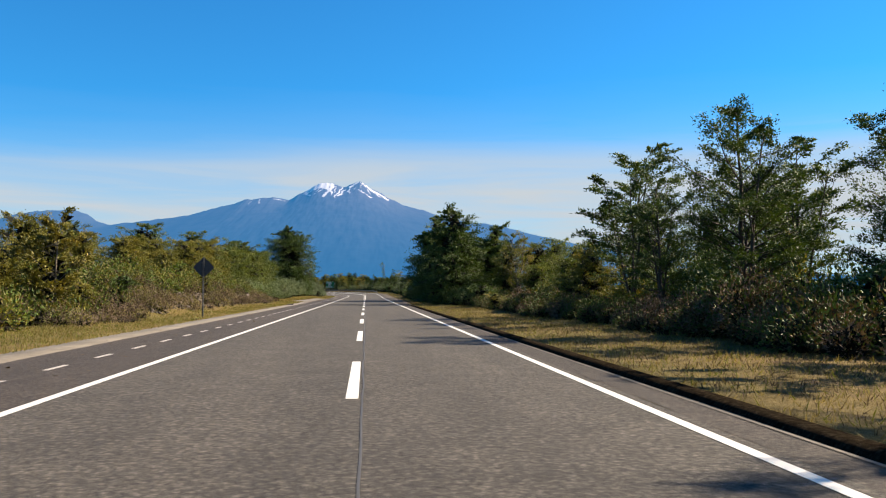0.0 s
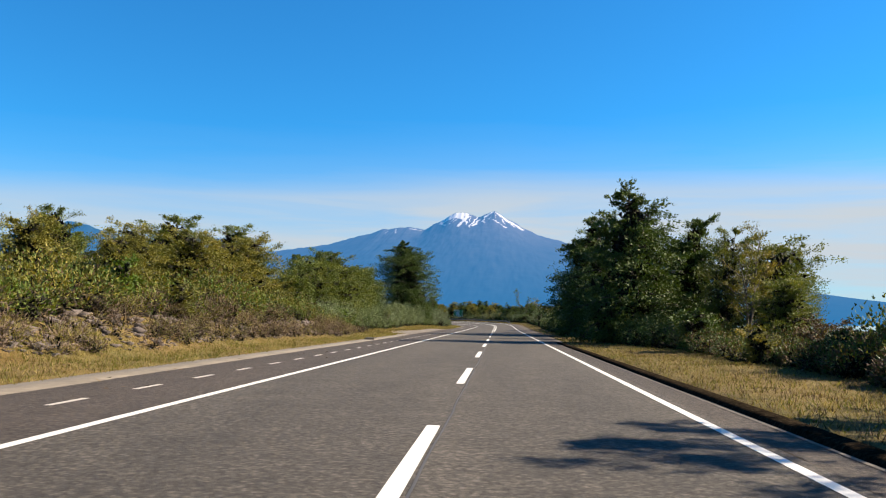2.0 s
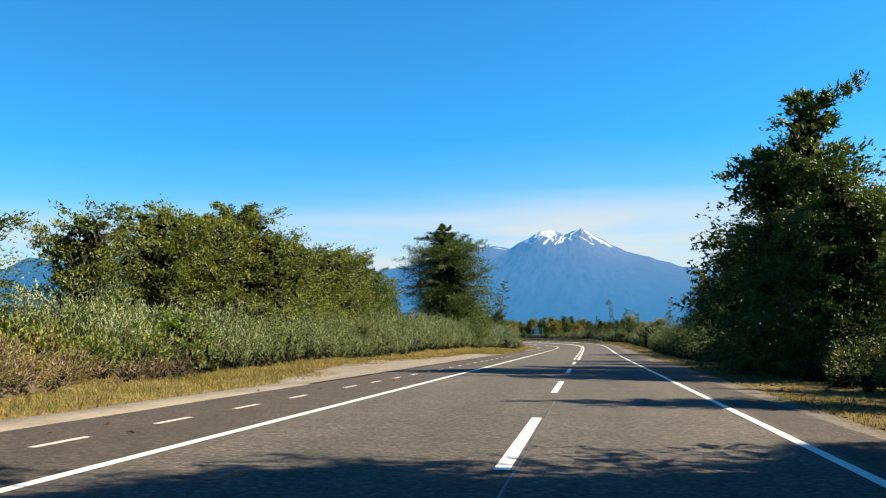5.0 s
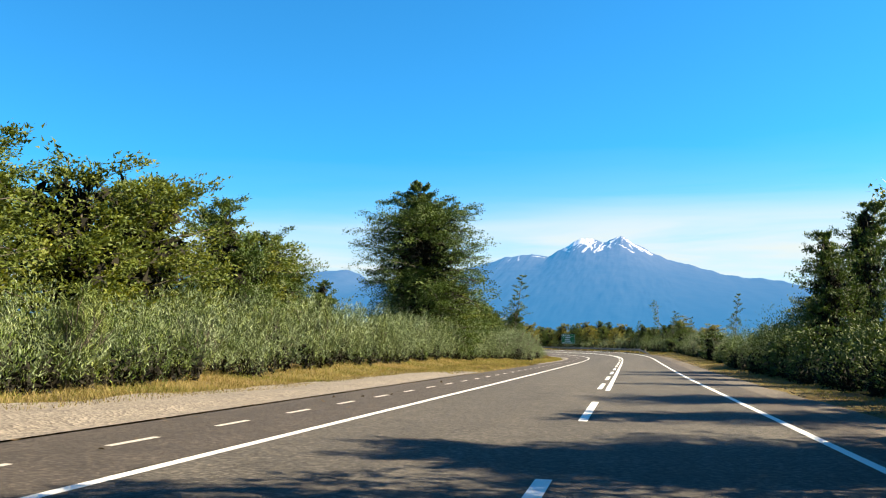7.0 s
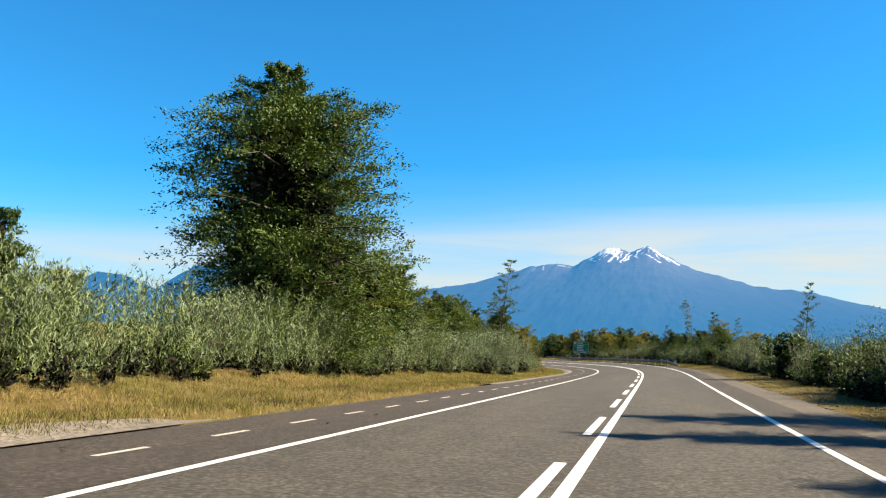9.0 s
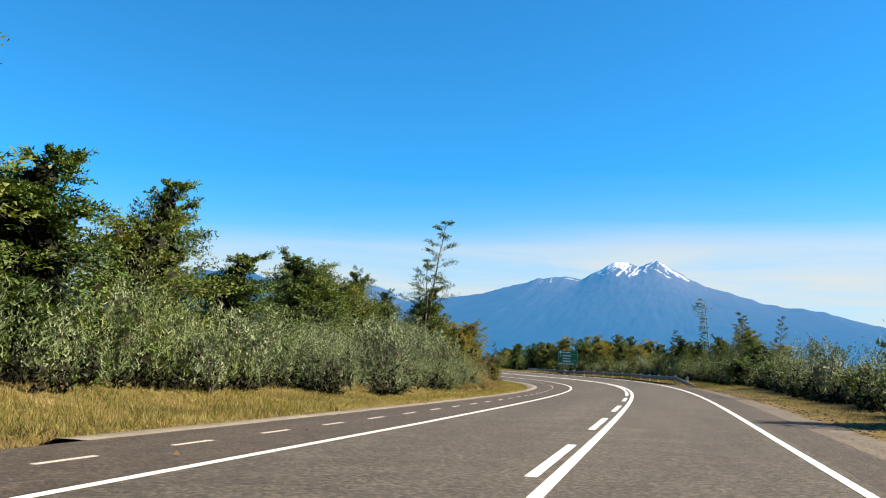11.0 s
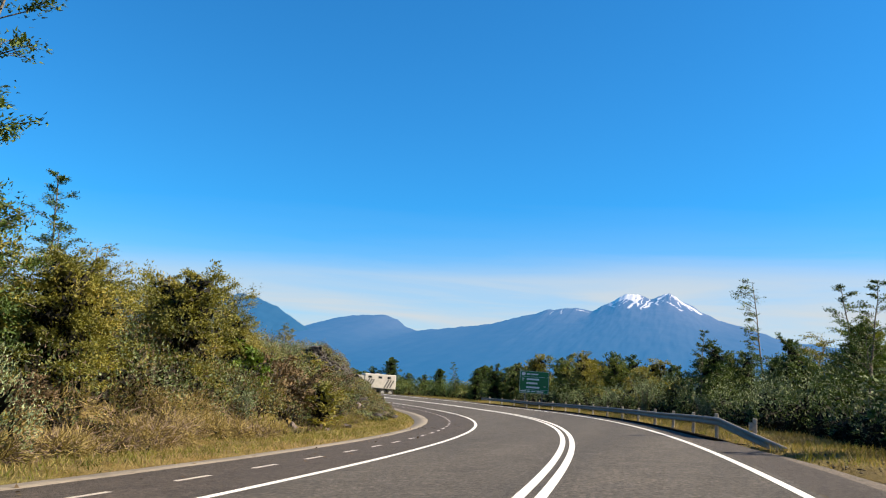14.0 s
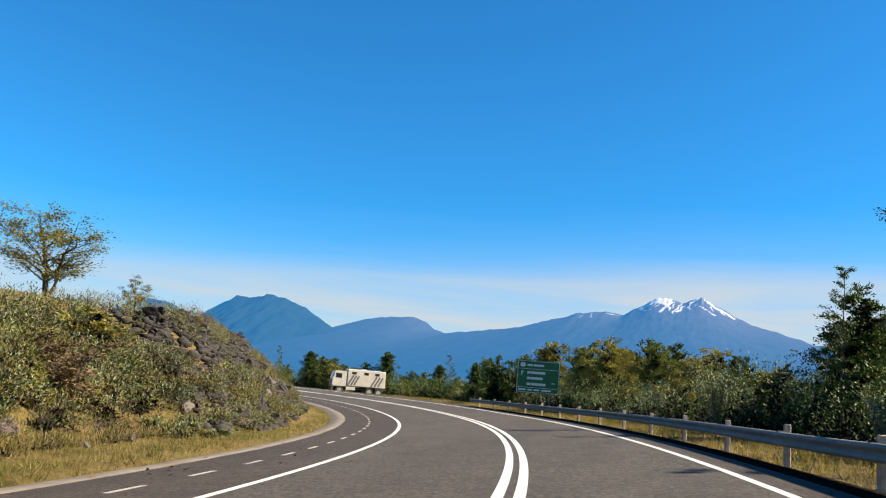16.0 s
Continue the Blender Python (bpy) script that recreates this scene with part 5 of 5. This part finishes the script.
scatter(("broom_grey", "broom_grey_b", "broom_green", "shrub_green"), 13, 90, 128, -15, -12.4, 1.6, 3.0, 1.0)
scatter(("broom_grey", "broom_grey_b", "broom_green", "broom_grey"), 19, 126, 196, -13.8, -12.1, 1.6, 3.2, 1.0)
scatter(("broom_grey", "broom_grey_b", "broom_grey"), 14, 190, 222, -13.5, -10.9, 2.0, 3.6, 1.05)
scatter(("shrub_olive", "shrub_olive", "shrub_green", "shrub_brown", "broom_grey"), 15, 222, 252, -14, -10.6, 1.0, 2.6, 1.0)
scatter(("broom_grey", "broom_grey_b", "shrub_olive", "broom_green", "shrub_brown"), 20, 240, 264, -16, -11.0, 1.0, 2.0, 1.15)
scatter(("shrub_olive", "shrub_brown", "shrub_green", "broom_grey"), 9, 270, 314, -17, -10.4, 0.5, 1.2, 1.0)
for key, s, l, h, w in (("bare", 276, -17.5, 2.2, 1.0),):
    p = on_road(s, l)
    plant(key, p[0], p[1], h, w, rng=dice)
for x, y, h, w in ((-34.8, 270.0, 5.6, 1.5), (-30.6, 258.6, 4.2, 1.0)):
    plant("gnarled", x, y, h, w, 0.0, rng=dice)
scatter(("broom_grey", "broom_grey_b"), 6, 203, 223, -12.8, -11.2, 2.8, 3.7, 1.15)
# beyond the bend
for key, x, y, h, w in (("olive_far", -8.7, 304.7, 6.5, 0.95), ("round_far", -3.7, 308.4, 6.8, 1.0), ("olive_far", -14.7, 308.1, 6.2, 0.95), ("round_far", -11.8, 311.1, 6.5, 1.0), ("round_far", -6.2, 307.3, 6.9, 1.0), ("olive_far", -1.2, 304.0, 6.2, 1.0), ("round_far", -18.2, 314.3, 5.3, 1.0), ("round_far", 1.3, 297.8, 5.3, 0.9), ("round_far", -20.8, 314.0, 5.1, 0.9), ("olive_far", 6.4, 290.0, 4.8, 0.9), ("cone_far", 8.9, 282.0, 5.6, 0.8), ("round_far", 11.7, 273.4, 5.0, 0.9),
                        ("cone_far", -25.6, 323.5, 4.6, 0.8), ("spindly", -31.0, 333.1, 6.0, 1.1), ("cone_far", -54.9, 371.7, 8.1, 0.95), ("round_far", -61.6, 368.9, 5.2, 1.0), ("round_far", -46.2, 367.1, 5.0, 1.0), ("cone_far", -40.1, 356.5, 5.9, 0.9), ("round_far", -34.7, 347.5, 4.1, 1.0), ("spindly", -62.1, 346.1, 5.9, 1.0), ("round_far", -70.1, 353.4, 5.1, 1.0), ("cone_far", -67.3, 336.6, 4.9, 0.9), ("olive_far", -29.8, 340.9, 4.0, 0.9)):
    plant(key, x, y, h, w, rng=dice)
for i in range(115):
    x, y = dice.uniform(-120, 25), dice.uniform(306, 400)
    s, l = to_road([x], [y])
    if l[0] < 13 or (abs(s[0] - 350) < 16 and l[0] < 27):
        continue
    plant(dice.choice(("round_far", "cone_far", "olive_far", "olive_far", "round_far", "round_far")), x, y, dice.uniform(3.8, 6.8), dice.uniform(0.9, 1.25), rng=dice)


# ---- roadside things ----
def warning_sign():
    """Seen from behind: a diamond plate on a steel channel post."""
    x, y = -7.8, 45.4
    root = new("road_sign")
    root.location = (x, y, at_ground(x, y) - 0.04)
    bm = bmesh.new()
    for sx in (-0.028, 0.028):
        box_bm(0.006, 0.05, 3.02, (sx, 0, 1.51), 0, bm)
    box_bm(0.056, 0.006, 3.02, (0, 0.022, 1.51), 0, bm)
    part("post", bm, POLE_GREY, root)
    bm = box_bm(0.75, 0.004, 0.75, (0, 0, 0), 0)
    bmesh.ops.bevel(bm, geom=[e for e in bm.edges if abs(e.verts[0].co.y - e.verts[1].co.y) > 0.003], offset=0.04, segments=4, affect="EDGES")
    bmesh.ops.transform(bm, matrix=Matrix.Translation((0, 0.05, 2.50)) @ Matrix.Rotation(radians(45), 4, "Y"), verts=bm.verts)
    plate = part("sign_plate", bm, SIGN_BACK, root, "dark unpainted back of a diamond sign plate")
    for z in (2.28, 2.72):
        bm = box_bm(0.16, 0.018, 0.035, (0, 0.036, z), 0.004)
        part("bracket", bm, POLE_GREY, plate)
    tagged(root, "diamond road sign seen from behind on a steel post", "road sign")


def guard_rail():
    """A galvanised rail on pale posts round the outside of the bend."""
    root = new("guard_rail")
    s_posts = [234.1 + 3.98 * k for k in range(17)]
    bm = box_bm(0.10, 0.13, 1.16, (0, 0, 0.07), 0.012)
    post_me = bpy.data.meshes.new("post")
    bm.to_mesh(post_me)
    bm.free()
    post_me.materials.append(WOOD_POST)
    bm = box_bm(0.11, 0.12, 0.22, (-0.10, 0, 0.42), 0.008)
    block_me = bpy.data.meshes.new("spacer_block")
    bm.to_mesh(block_me)
    bm.free()
    block_me.materials.append(WOOD_POST)
    turn_dice = random.Random(3)
    for s in s_posts:
        p = on_road(s, 5.06 + 1.0 * (1 - float(ease(s, 227, 238))))
        th = float(np.interp(s, SS, TURN))
        o = new("post", post_me)
        o.parent = root
        o.location = (p[0], p[1], p[2] - 0.32 * (1 - float(ease(s, 228.5, 236))) + 0.07 * (1 - float(ease(s, 238, 250))) + turn_dice.uniform(-0.03, 0.02))
        o.rotation_euler = (turn_dice.uniform(-0.02, 0.02), turn_dice.uniform(-0.02, 0.02), th)
        b = new("spacer_block", block_me)
        b.parent = o
    # rail: a wave-shaped steel section, turned down into the ground at the near end
    s = np.concatenate([np.linspace(231.3, 236.4, 8), np.arange(237, 300.5, 1.0)])
    prof = [(0.0, 0.155), (-0.075, 0.125), (-0.080, 0.065), (-0.012, 0.025), (-0.012, -0.025), (-0.080, -0.065), (-0.075, -0.125), (0.0, -0.155)]
    drop = 0.60 * np.clip((236.9 - s) / 5.6, 0, 1)
    side = 1.0 * (1 - ease(s, 227, 238))
    V = []
    for dl, dz in prof + [(dl + 0.006, dz) for dl, dz in prof[::-1]]:
        V.append(on_road(s, 4.89 + dl + side, 0.0) + np.stack([s * 0, s * 0, 0.41 + 0.07 * (1 - ease(s, 238, 250)) + 0.82 * dz - drop], 1))
    V = np.stack(V, 1)
    n, k = V.shape[:2]
    q = [(i * k + j, i * k + (j + 1) % k, (i + 1) * k + (j + 1) % k, (i + 1) * k + j) for i in range(n - 1) for j in range(k)]
    me = quick_mesh("rail", V.reshape(-1, 3), q, [RAIL_STEEL])
    r = new("rail", me)
    r.parent = root
    tagged(r, "long dull galvanised steel rail")
    tagged(root, "low steel guard rail on pale wooden posts", "guard rail")


RAIL_STEEL = plain("dull_rail_steel", (0.1650, 0.1480, 0.1250), 0.7, 0.1, 0.25, 3, 0)


def direction_sign():
    x, y = -12.0, 289.5
    root = new("direction_sign")
    root.location = (x, y, at_ground(x, y))
    root.rotation_euler = (0, 0, radians(9))
    root.scale = (0.95, 1.0, 0.84)
    for px in (-0.85, 0.85):
        bm = box_bm(0.09, 0.09, 4.3, (px, 0.09, 2.05), 0.01)
        part("post", bm, POLE_GREY, root)
    bm = box_bm(2.95, 0.035, 2.50, (0, 0, 2.80), 0.0)
    bmesh.ops.bevel(bm, geom=[e for e in bm.edges if abs(e.verts[0].co.y - e.verts[1].co.y) > 0.03], offset=0.07, segments=3, affect="EDGES")
    panel = part("sign_panel", bm, SIGN_GREEN, root, "green panel with white border and lines of white writing")

    def bar(w, h, bx, bz, name="text_bar"):
        part(name, box_bm(w, 0.006, h, (bx, -0.022, bz), 0), SIGN_WHITE, panel)

    for bz in (4.01, 3.40, 1.95, 1.59):
        bar(2.86, 0.025, 0, bz, "border_line")
    for bx in (-1.43, 1.43):
        part("border_line", box_bm(0.025, 0.006, 2.42, (bx, -0.022, 2.80), 0), SIGN_WHITE, panel)
    part("route_badge", cyl_bm(0.19, 0.006, (-1.08, -0.022, 3.71), 20, None, Matrix.Rotation(radians(90), 4, "X")), SIGN_WHITE, panel, "white round route badge")
    for bx, w in ((-0.60, 0.36), (0.02, 0.72)):
        bar(w, 0.15, bx, 3.70)
    part("arrow", box_bm(0.06, 0.006, 0.34, (-1.14, -0.022, 3.06), 0), SIGN_WHITE, panel)
    part("arrow", box_bm(0.05, 0.006, 0.22, (-1.08, -0.022, 3.18), 0, None, Matrix.Rotation(radians(-50), 4, "Y")), SIGN_WHITE, panel)
    for bz, ws in ((3.12, (0.22, 1.0)), (2.68, (0.20, 0.86)), (2.22, (0.24, 1.04))):
        at = -0.76
        for w in ws:
            bar(w, 0.19, at + w / 2, bz)
            at += w + 0.03
    bar(0.22, 0.07, 1.06, 2.36)
    at = -1.32
    for w in (0.52, 0.30, 0.42, 0.66):
        bar(w, 0.12, at + w / 2, 1.77)
        at += w + 0.12
    tagged(root, "green direction sign with white writing on two posts", "road sign")


def expedition_truck():
    """A white six-wheeled truck with a boxy body and grey stripes, parked past the bend."""
    x, y = -49.6, 346.6
    root = new("truck")
    root.location = (x, y, at_ground(x, y) + 0.02)
    root.rotation_euler = (0, 0, radians(23.2 + 90 + 10))
    root.scale = (1.05, 1.05, 1.08)
    white = plain("truck_white", (0.3744, 0.3528, 0.3168), 0.5, 0, 0.18, 2, 0)
    grey = plain("truck_stripe", (0.085, 0.083, 0.080), 0.5, 0, 0.12, 3, 0)
    dark = plain("truck_underside", (0.0252, 0.0252, 0.0266), 0.6, 0, 0.2, 6, 0)
    tyre = plain("tyre_rubber", (0.0216, 0.0209, 0.0202), 0.85, 0, 0.2, 9, 0)
    rim = plain("rim_metal", (0.3024, 0.2952, 0.2808), 0.5, 0.6, 0.15, 6, 0)
    glass, nt, b, _ = nodes_of("dark_glass")
    b.inputs["Base Color"].default_value = (0.012, 0.016, 0.018, 1)
    b.inputs["Roughness"].default_value = 0.06
    # the front points along +y
    body = part("body", box_bm(2.45, 5.3, 2.25, (0, -1.25, 2.28), 0.10), white, root, "white box body with slanting grey stripes", False)
    for side in (-1, 1):
        for i, yy in enumerate((-3.2, -2.75, -2.3, 0.1, 0.5, 0.9)):
            part("stripe", box_bm(0.012, 0.24, 1.35 + 0.12 * (i % 3), (side * 1.228, yy, 1.95), 0, None, Matrix.Rotation(radians(28), 4, "X")), grey, body)
        for yy in (-2.7, -1.2, 0.5):
            w = part("window", box_bm(0.02, 0.62, 0.34, (side * 1.228, yy, 2.90), 0.006), glass, body, "small dark side window")
    part("hatch", box_bm(1.0, 0.6, 0.12, (0, -1.0, 3.45), 0.03), white, body)
    bm = bmesh.new()
    prof = [(1.45, 1.05), (3.30, 1.05), (3.42, 1.30), (3.40, 2.05), (3.15, 2.95), (2.95, 3.08), (1.45, 3.08)]
    rows = [[bm.verts.new((sx * 1.17, yy, zz)) for yy, zz in prof] for sx in (-1, 1)]
    bm.faces.new(rows[0])
    bm.faces.new(rows[1][::-1])
    for i in range(len(prof)):
        j = (i + 1) % len(prof)
        bm.faces.new((rows[0][j], rows[0][i], rows[1][i], rows[1][j]))
    bmesh.ops.recalc_face_normals(bm, faces=bm.faces)
    bmesh.ops.bevel(bm, geom=list(bm.edges), offset=0.05, segments=2, affect="EDGES")
    cab = part("cab", bm, white, root, "white cab-over driver's cab")
    part("windscreen", box_bm(2.05, 0.02, 0.95, (0, 3.30, 2.50), 0.004, None, Matrix.Rotation(radians(15.5), 4, "X")), glass, cab, "large dark windscreen")
    for side in (-1, 1):
        part("side_window", box_bm(0.02, 0.85, 0.62, (side * 1.172, 2.55, 2.45), 0.006), glass, cab, "dark side window")
        part("mirror", box_bm(0.16, 0.06, 0.42, (side * 1.36, 3.25, 2.45), 0.02), dark, cab)
        part("headlight", box_bm(0.34, 0.03, 0.18, (side * 0.85, 3.43, 1.22), 0.01), rim, cab)
    part("grille", box_bm(1.5, 0.03, 0.55, (0, 3.42, 1.62), 0.01), dark, cab, "dark front grille")
    part("bumper", box_bm(2.4, 0.30, 0.36, (0, 3.38, 0.86), 0.05), dark, root)
    part("chassis", box_bm(1.1, 7.0, 0.28, (0, -0.2, 0.90), 0.02), dark, root)
    part("side_locker", box_bm(2.3, 1.3, 0.5, (0, 0.85, 0.88), 0.04), white, root)
    for yy in (2.35, -1.75, -3.05):
        for side in (-1, 1):
            t = Matrix.Rotation(radians(90), 4, "Y")
            bm = cyl_bm(0.54, 0.34, (side * 1.02, yy, 0.54), 22, None, t)
            bmesh.ops.bevel(bm, geom=[e for e in bm.edges if e.calc_length() < 0.2], offset=0.05, segments=2, affect="EDGES")
            wheel = part("tyre", bm, tyre, root)
            part("rim", cyl_bm(0.30, 0.02, (side * 1.195, yy, 0.54), 16, None, t), rim, wheel, "dull metal rim")
    tagged(root, "white six-wheeled expedition truck with grey stripes, parked", "truck")


warning_sign()
guard_rail()
direction_sign()
expedition_truck()


# ---- rocks ----
def rock_mesh(seed, squash, cuts):
    """A broken block: the hull of scattered corners, chipped by small noise."""
    pick = random.Random(seed)
    bm = bmesh.new()
    for _ in range(cuts):
        v = Vector((pick.gauss(0, 1), pick.gauss(0, 1), pick.gauss(0, 1))).normalized() * 0.5 * pick.uniform(0.75, 1.25)
        bm.verts.new((v.x, v.y * 0.85, v.z * squash))
    bmesh.ops.convex_hull(bm, input=list(bm.verts))
    bmesh.ops.delete(bm, geom=[v for v in bm.verts if not v.link_faces], context="VERTS")
    bmesh.ops.triangulate(bm, faces=list(bm.faces))
    bmesh.ops.subdivide_edges(bm, edges=list(bm.edges), cuts=2, use_grid_fill=True)
    for v in bm.verts:
        v.co += 0.10 * noise.noise_vector(v.co * 4.0 + Vector((seed, 0, 0))) + 0.05 * noise.noise_vector(v.co * 11.0 + Vector((0, seed, 0)))
    me = bpy.data.meshes.new("rock")
    bm.to_mesh(me)
    bm.free()
    return me


ROCKS = {}
for nm, mat in (("lava", LAVA), ("rubble", RUBBLE)):
    ROCKS[nm] = []
    for i in range(6):
        me = rock_mesh(i + (20 if nm == "lava" else 0), 0.62 + 0.09 * i, 9 + i)
        me.materials.append(mat)
        ROCKS[nm].append(me)


def scatter_rocks(kind, n, s0, s1, l0, l1, r0, r1, label, group, power=2.5):
    for _ in range(n):
        s, l = dice.uniform(s0, s1), dice.uniform(l0, l1)
        p = on_road(s, l)
        r = r0 + (r1 - r0) * dice.random() ** power
        o = new("rock", dice.choice(ROCKS[kind]))
        o.location = (p[0], p[1], at_ground(p[0], p[1]) + (0.2 if kind == "lava" else 0.1) * r)
        o.rotation_euler = (dice.uniform(-0.5, 0.5), dice.uniform(-0.5, 0.5), dice.uniform(0, 6.28))
        o.scale = (r * dice.uniform(0.8, 1.3), r * dice.uniform(0.8, 1.3), r * dice.uniform(0.7, 1.2))
        tagged(o, label, "rock", group)


scatter_rocks("lava", 150, 262, 306, -15.0, -9.6, 0.45, 1.25, "rough dark lava rock on the slope", "lava rocks", 1.5)
scatter_rocks("lava", 50, 266, 306, -12.4, -8.9, 0.35, 0.9, "rough dark lava rock on the slope", "lava rocks", 1.6)
scatter_rocks("rubble", 55, 226, 290, -11.6, -10.0, 0.25, 0.9, "grey-brown boulder at the foot of the slope", "boulders below the slope", 1.8)
scatter_rocks("rubble", 65, 44, 92, -12.6, -10.4, 0.18, 0.6, "grey rubble stone on the bank", "rubble stones")


def pebble_stuff(name, s0, s1, l0, l1, n, r, mat, label, seed):
    """Small broken stones, uncounted."""
    rng = np.random.default_rng(seed)
    s, l = rng.uniform(s0, s1, n), rng.uniform(l0, l1, n)
    P = on_road(s, l)
    P[:, 2] = ground_z(P[:, 0], P[:, 1])
    R = r * np.clip(rng.lognormal(0, 0.45, n), 0.3, 1.9)
    corner = np.array([(1, 0, 0.2), (0, 1, 0.3), (-1, 0, 0.15), (0, -1, 0.4), (0.25, 0.15, 0.55), (0, 0, -0.5)])
    A = rng.uniform(0, 6.28, n)
    c = corner[None] * (1 + 0.5 * rng.uniform(-1, 1, (n, 6, 1)))
    X = c[..., 0] * np.cos(A)[:, None] - c[..., 1] * np.sin(A)[:, None]
    Y = c[..., 0] * np.sin(A)[:, None] + c[..., 1] * np.cos(A)[:, None]
    V = P[:, None] + R[:, None, None] * np.stack([X, Y, c[..., 2]], -1)
    t = np.array([(0, 1, 4), (1, 2, 4), (2, 3, 4), (3, 0, 4), (1, 0, 5), (2, 1, 5), (3, 2, 5), (0, 3, 5)])
    F = (np.arange(n)[:, None, None] * 6 + t[None]).reshape(-1, 3)
    tagged(new(name, quick_mesh(name, V.reshape(-1, 3), F, [mat])), label, "stones", kind="stuff")


pebble_stuff("loose_stones", 46, 94, -12.6, -10.2, 700, 0.15, RUBBLE, "grey rubble stones spilling down the bank", 25)
pebble_stuff("loose_stones", 46, 94, -12.6, -10.0, 1900, 0.07, RUBBLE, "loose grey stones spilling down the bank", 21)
pebble_stuff("loose_stones", 262, 316, -15.5, -9.2, 2800, 0.20, LAVA, "jagged dark lava blocks on the slope", 26)
pebble_stuff("loose_stones", 264, 318, -16.5, -8.6, 2800, 0.15, LAVA, "broken dark lava stones on the slope", 22)
pebble_stuff("loose_stones", 100, 150, -9.6, -6.9, 3000, 0.025, GRAVEL, "scattered gravel of the lay-by", 23)
pebble_stuff("loose_stones", 86, 232, 4.7, 6.6, 3000, 0.028, DIRT, "scattered gravel beside the road", 24)


def grass(name, s0, s1, l0, l1, n, h, mats, label, seed, clump=0.9):
    rng = np.random.default_rng(seed)
    s, l = rng.uniform(s0, s1, n), rng.uniform(l0, l1, n)
    keep = (wobble(s, l, clump, seed) + 0.8 * wobble(s, l, 0.33, seed + 1.0) + 0.7 * rng.normal(size=n)) > -0.35
    s, l = s[keep], l[keep]
    n = len(s)
    P = on_road(s, l)
    P[:, 2] = ground_z(P[:, 0], P[:, 1]) - 0.01
    D = np.stack([rng.normal(size=n) * 0.55, rng.normal(size=n) * 0.55, np.ones(n)], 1)
    V, Q = leaf_blades(P, D, h * 0.72, 0.016, rng, 0.0, 0.12)
    idx = np.clip(((wobble(s, l, 1.9, seed + 4.0) + 0.5 * rng.normal(size=n) + 1.1) / 2.2 * len(mats)).astype(int), 0, len(mats) - 1)
    tagged(new(name, quick_mesh(name, V, Q, mats, idx)), label, "grass", kind="stuff")


grass("verge_grass", 8, 100, 4.9, 10.2, 56000, 0.18, [DRY_GRASS, LEAF_BROWN, GREEN_GRASS, DRY_GRASS, LEAF_BROWN], "short dry grass on the verge", 31)
grass("verge_grass", 20, 106, -11.6, -7.3, 56000, 0.19, [DRY_GRASS, GREEN_GRASS, DRY_GRASS], "short dry grass on the verge", 32)
grass("verge_grass", 146, 190, -10.0, -7.1, 34000, 0.22, [DRY_GRASS, DRY_GRASS, GREEN_GRASS, LEAF_BROWN], "straw-coloured grass at the edge of the road", 37)
grass("verge_grass", 97, 150, -10.6, -8.7, 15000, 0.17, [DRY_GRASS, DRY_GRASS, LEAF_BROWN, GREEN_GRASS], "dry trodden grass at the edge of the lay-by", 38)
grass("verge_grass", 100, 200, -12.8, -9.8, 46000, 0.27, [DRY_GRASS, DRY_GRASS, GREEN_GRASS], "straw-coloured grass at the foot of the broom", 33)
grass("verge_grass", 176, 305, -12.4, -7.2, 76000, 0.22, [GREEN_GRASS, DRY_GRASS, GREEN_GRASS, DRY_GRASS], "yellow-green grass on the verge", 34)
grass("verge_grass", 100, 232, 6.2, 9.4, 26600, 0.15, [DRY_GRASS, GREEN_GRASS, DRY_GRASS], "short dry grass beside the gravel", 35)
grass("verge_grass", 226, 345, 4.75, 9.0, 49400, 0.30, [DRY_GRASS, DRY_GRASS, GREEN_GRASS], "dry grass round the guard rail posts", 36)


def litter(n, s0, s1, l0, l1, seed):
    rng = np.random.default_rng(seed)
    s = rng.uniform(s0, s1, n)
    l = l0 + (l1 - l0) * rng.uniform(0, 1, n) ** 1.5
    P = on_road(s, l, 0.008)
    D = np.stack([rng.normal(size=n), rng.normal(size=n), rng.uniform(0, 0.3, n)], 1)
    V, Q = leaf_blades(P, D, 0.11, 0.08, rng, 0.9, 0.1)
    tagged(new("leaf_litter", quick_mesh("leaf_litter", V, Q, [LEAF_BROWN])), "few fallen brown leaves lying on the cycle lane", "fallen leaves", kind="stuff")


litter(420, 0, 300, -6.7, -4.4, 41)


def drain():
    x, y = -6.95, 83.8
    root = new("drain_inlet")
    root.location = (x, y, 0.0)
    bm = box_bm(0.62, 1.25, 0.10, (0, 0, 0.03), 0.015)
    part("frame", bm, CONCRETE, root)
    for i in range(7):
        part("bar", box_bm(0.50, 0.035, 0.03, (0, -0.48 + 0.16 * i, 0.092), 0.004), POLE_GREY, root)
    tagged(root, "small roadside drain with a metal grate", "drain")


drain()
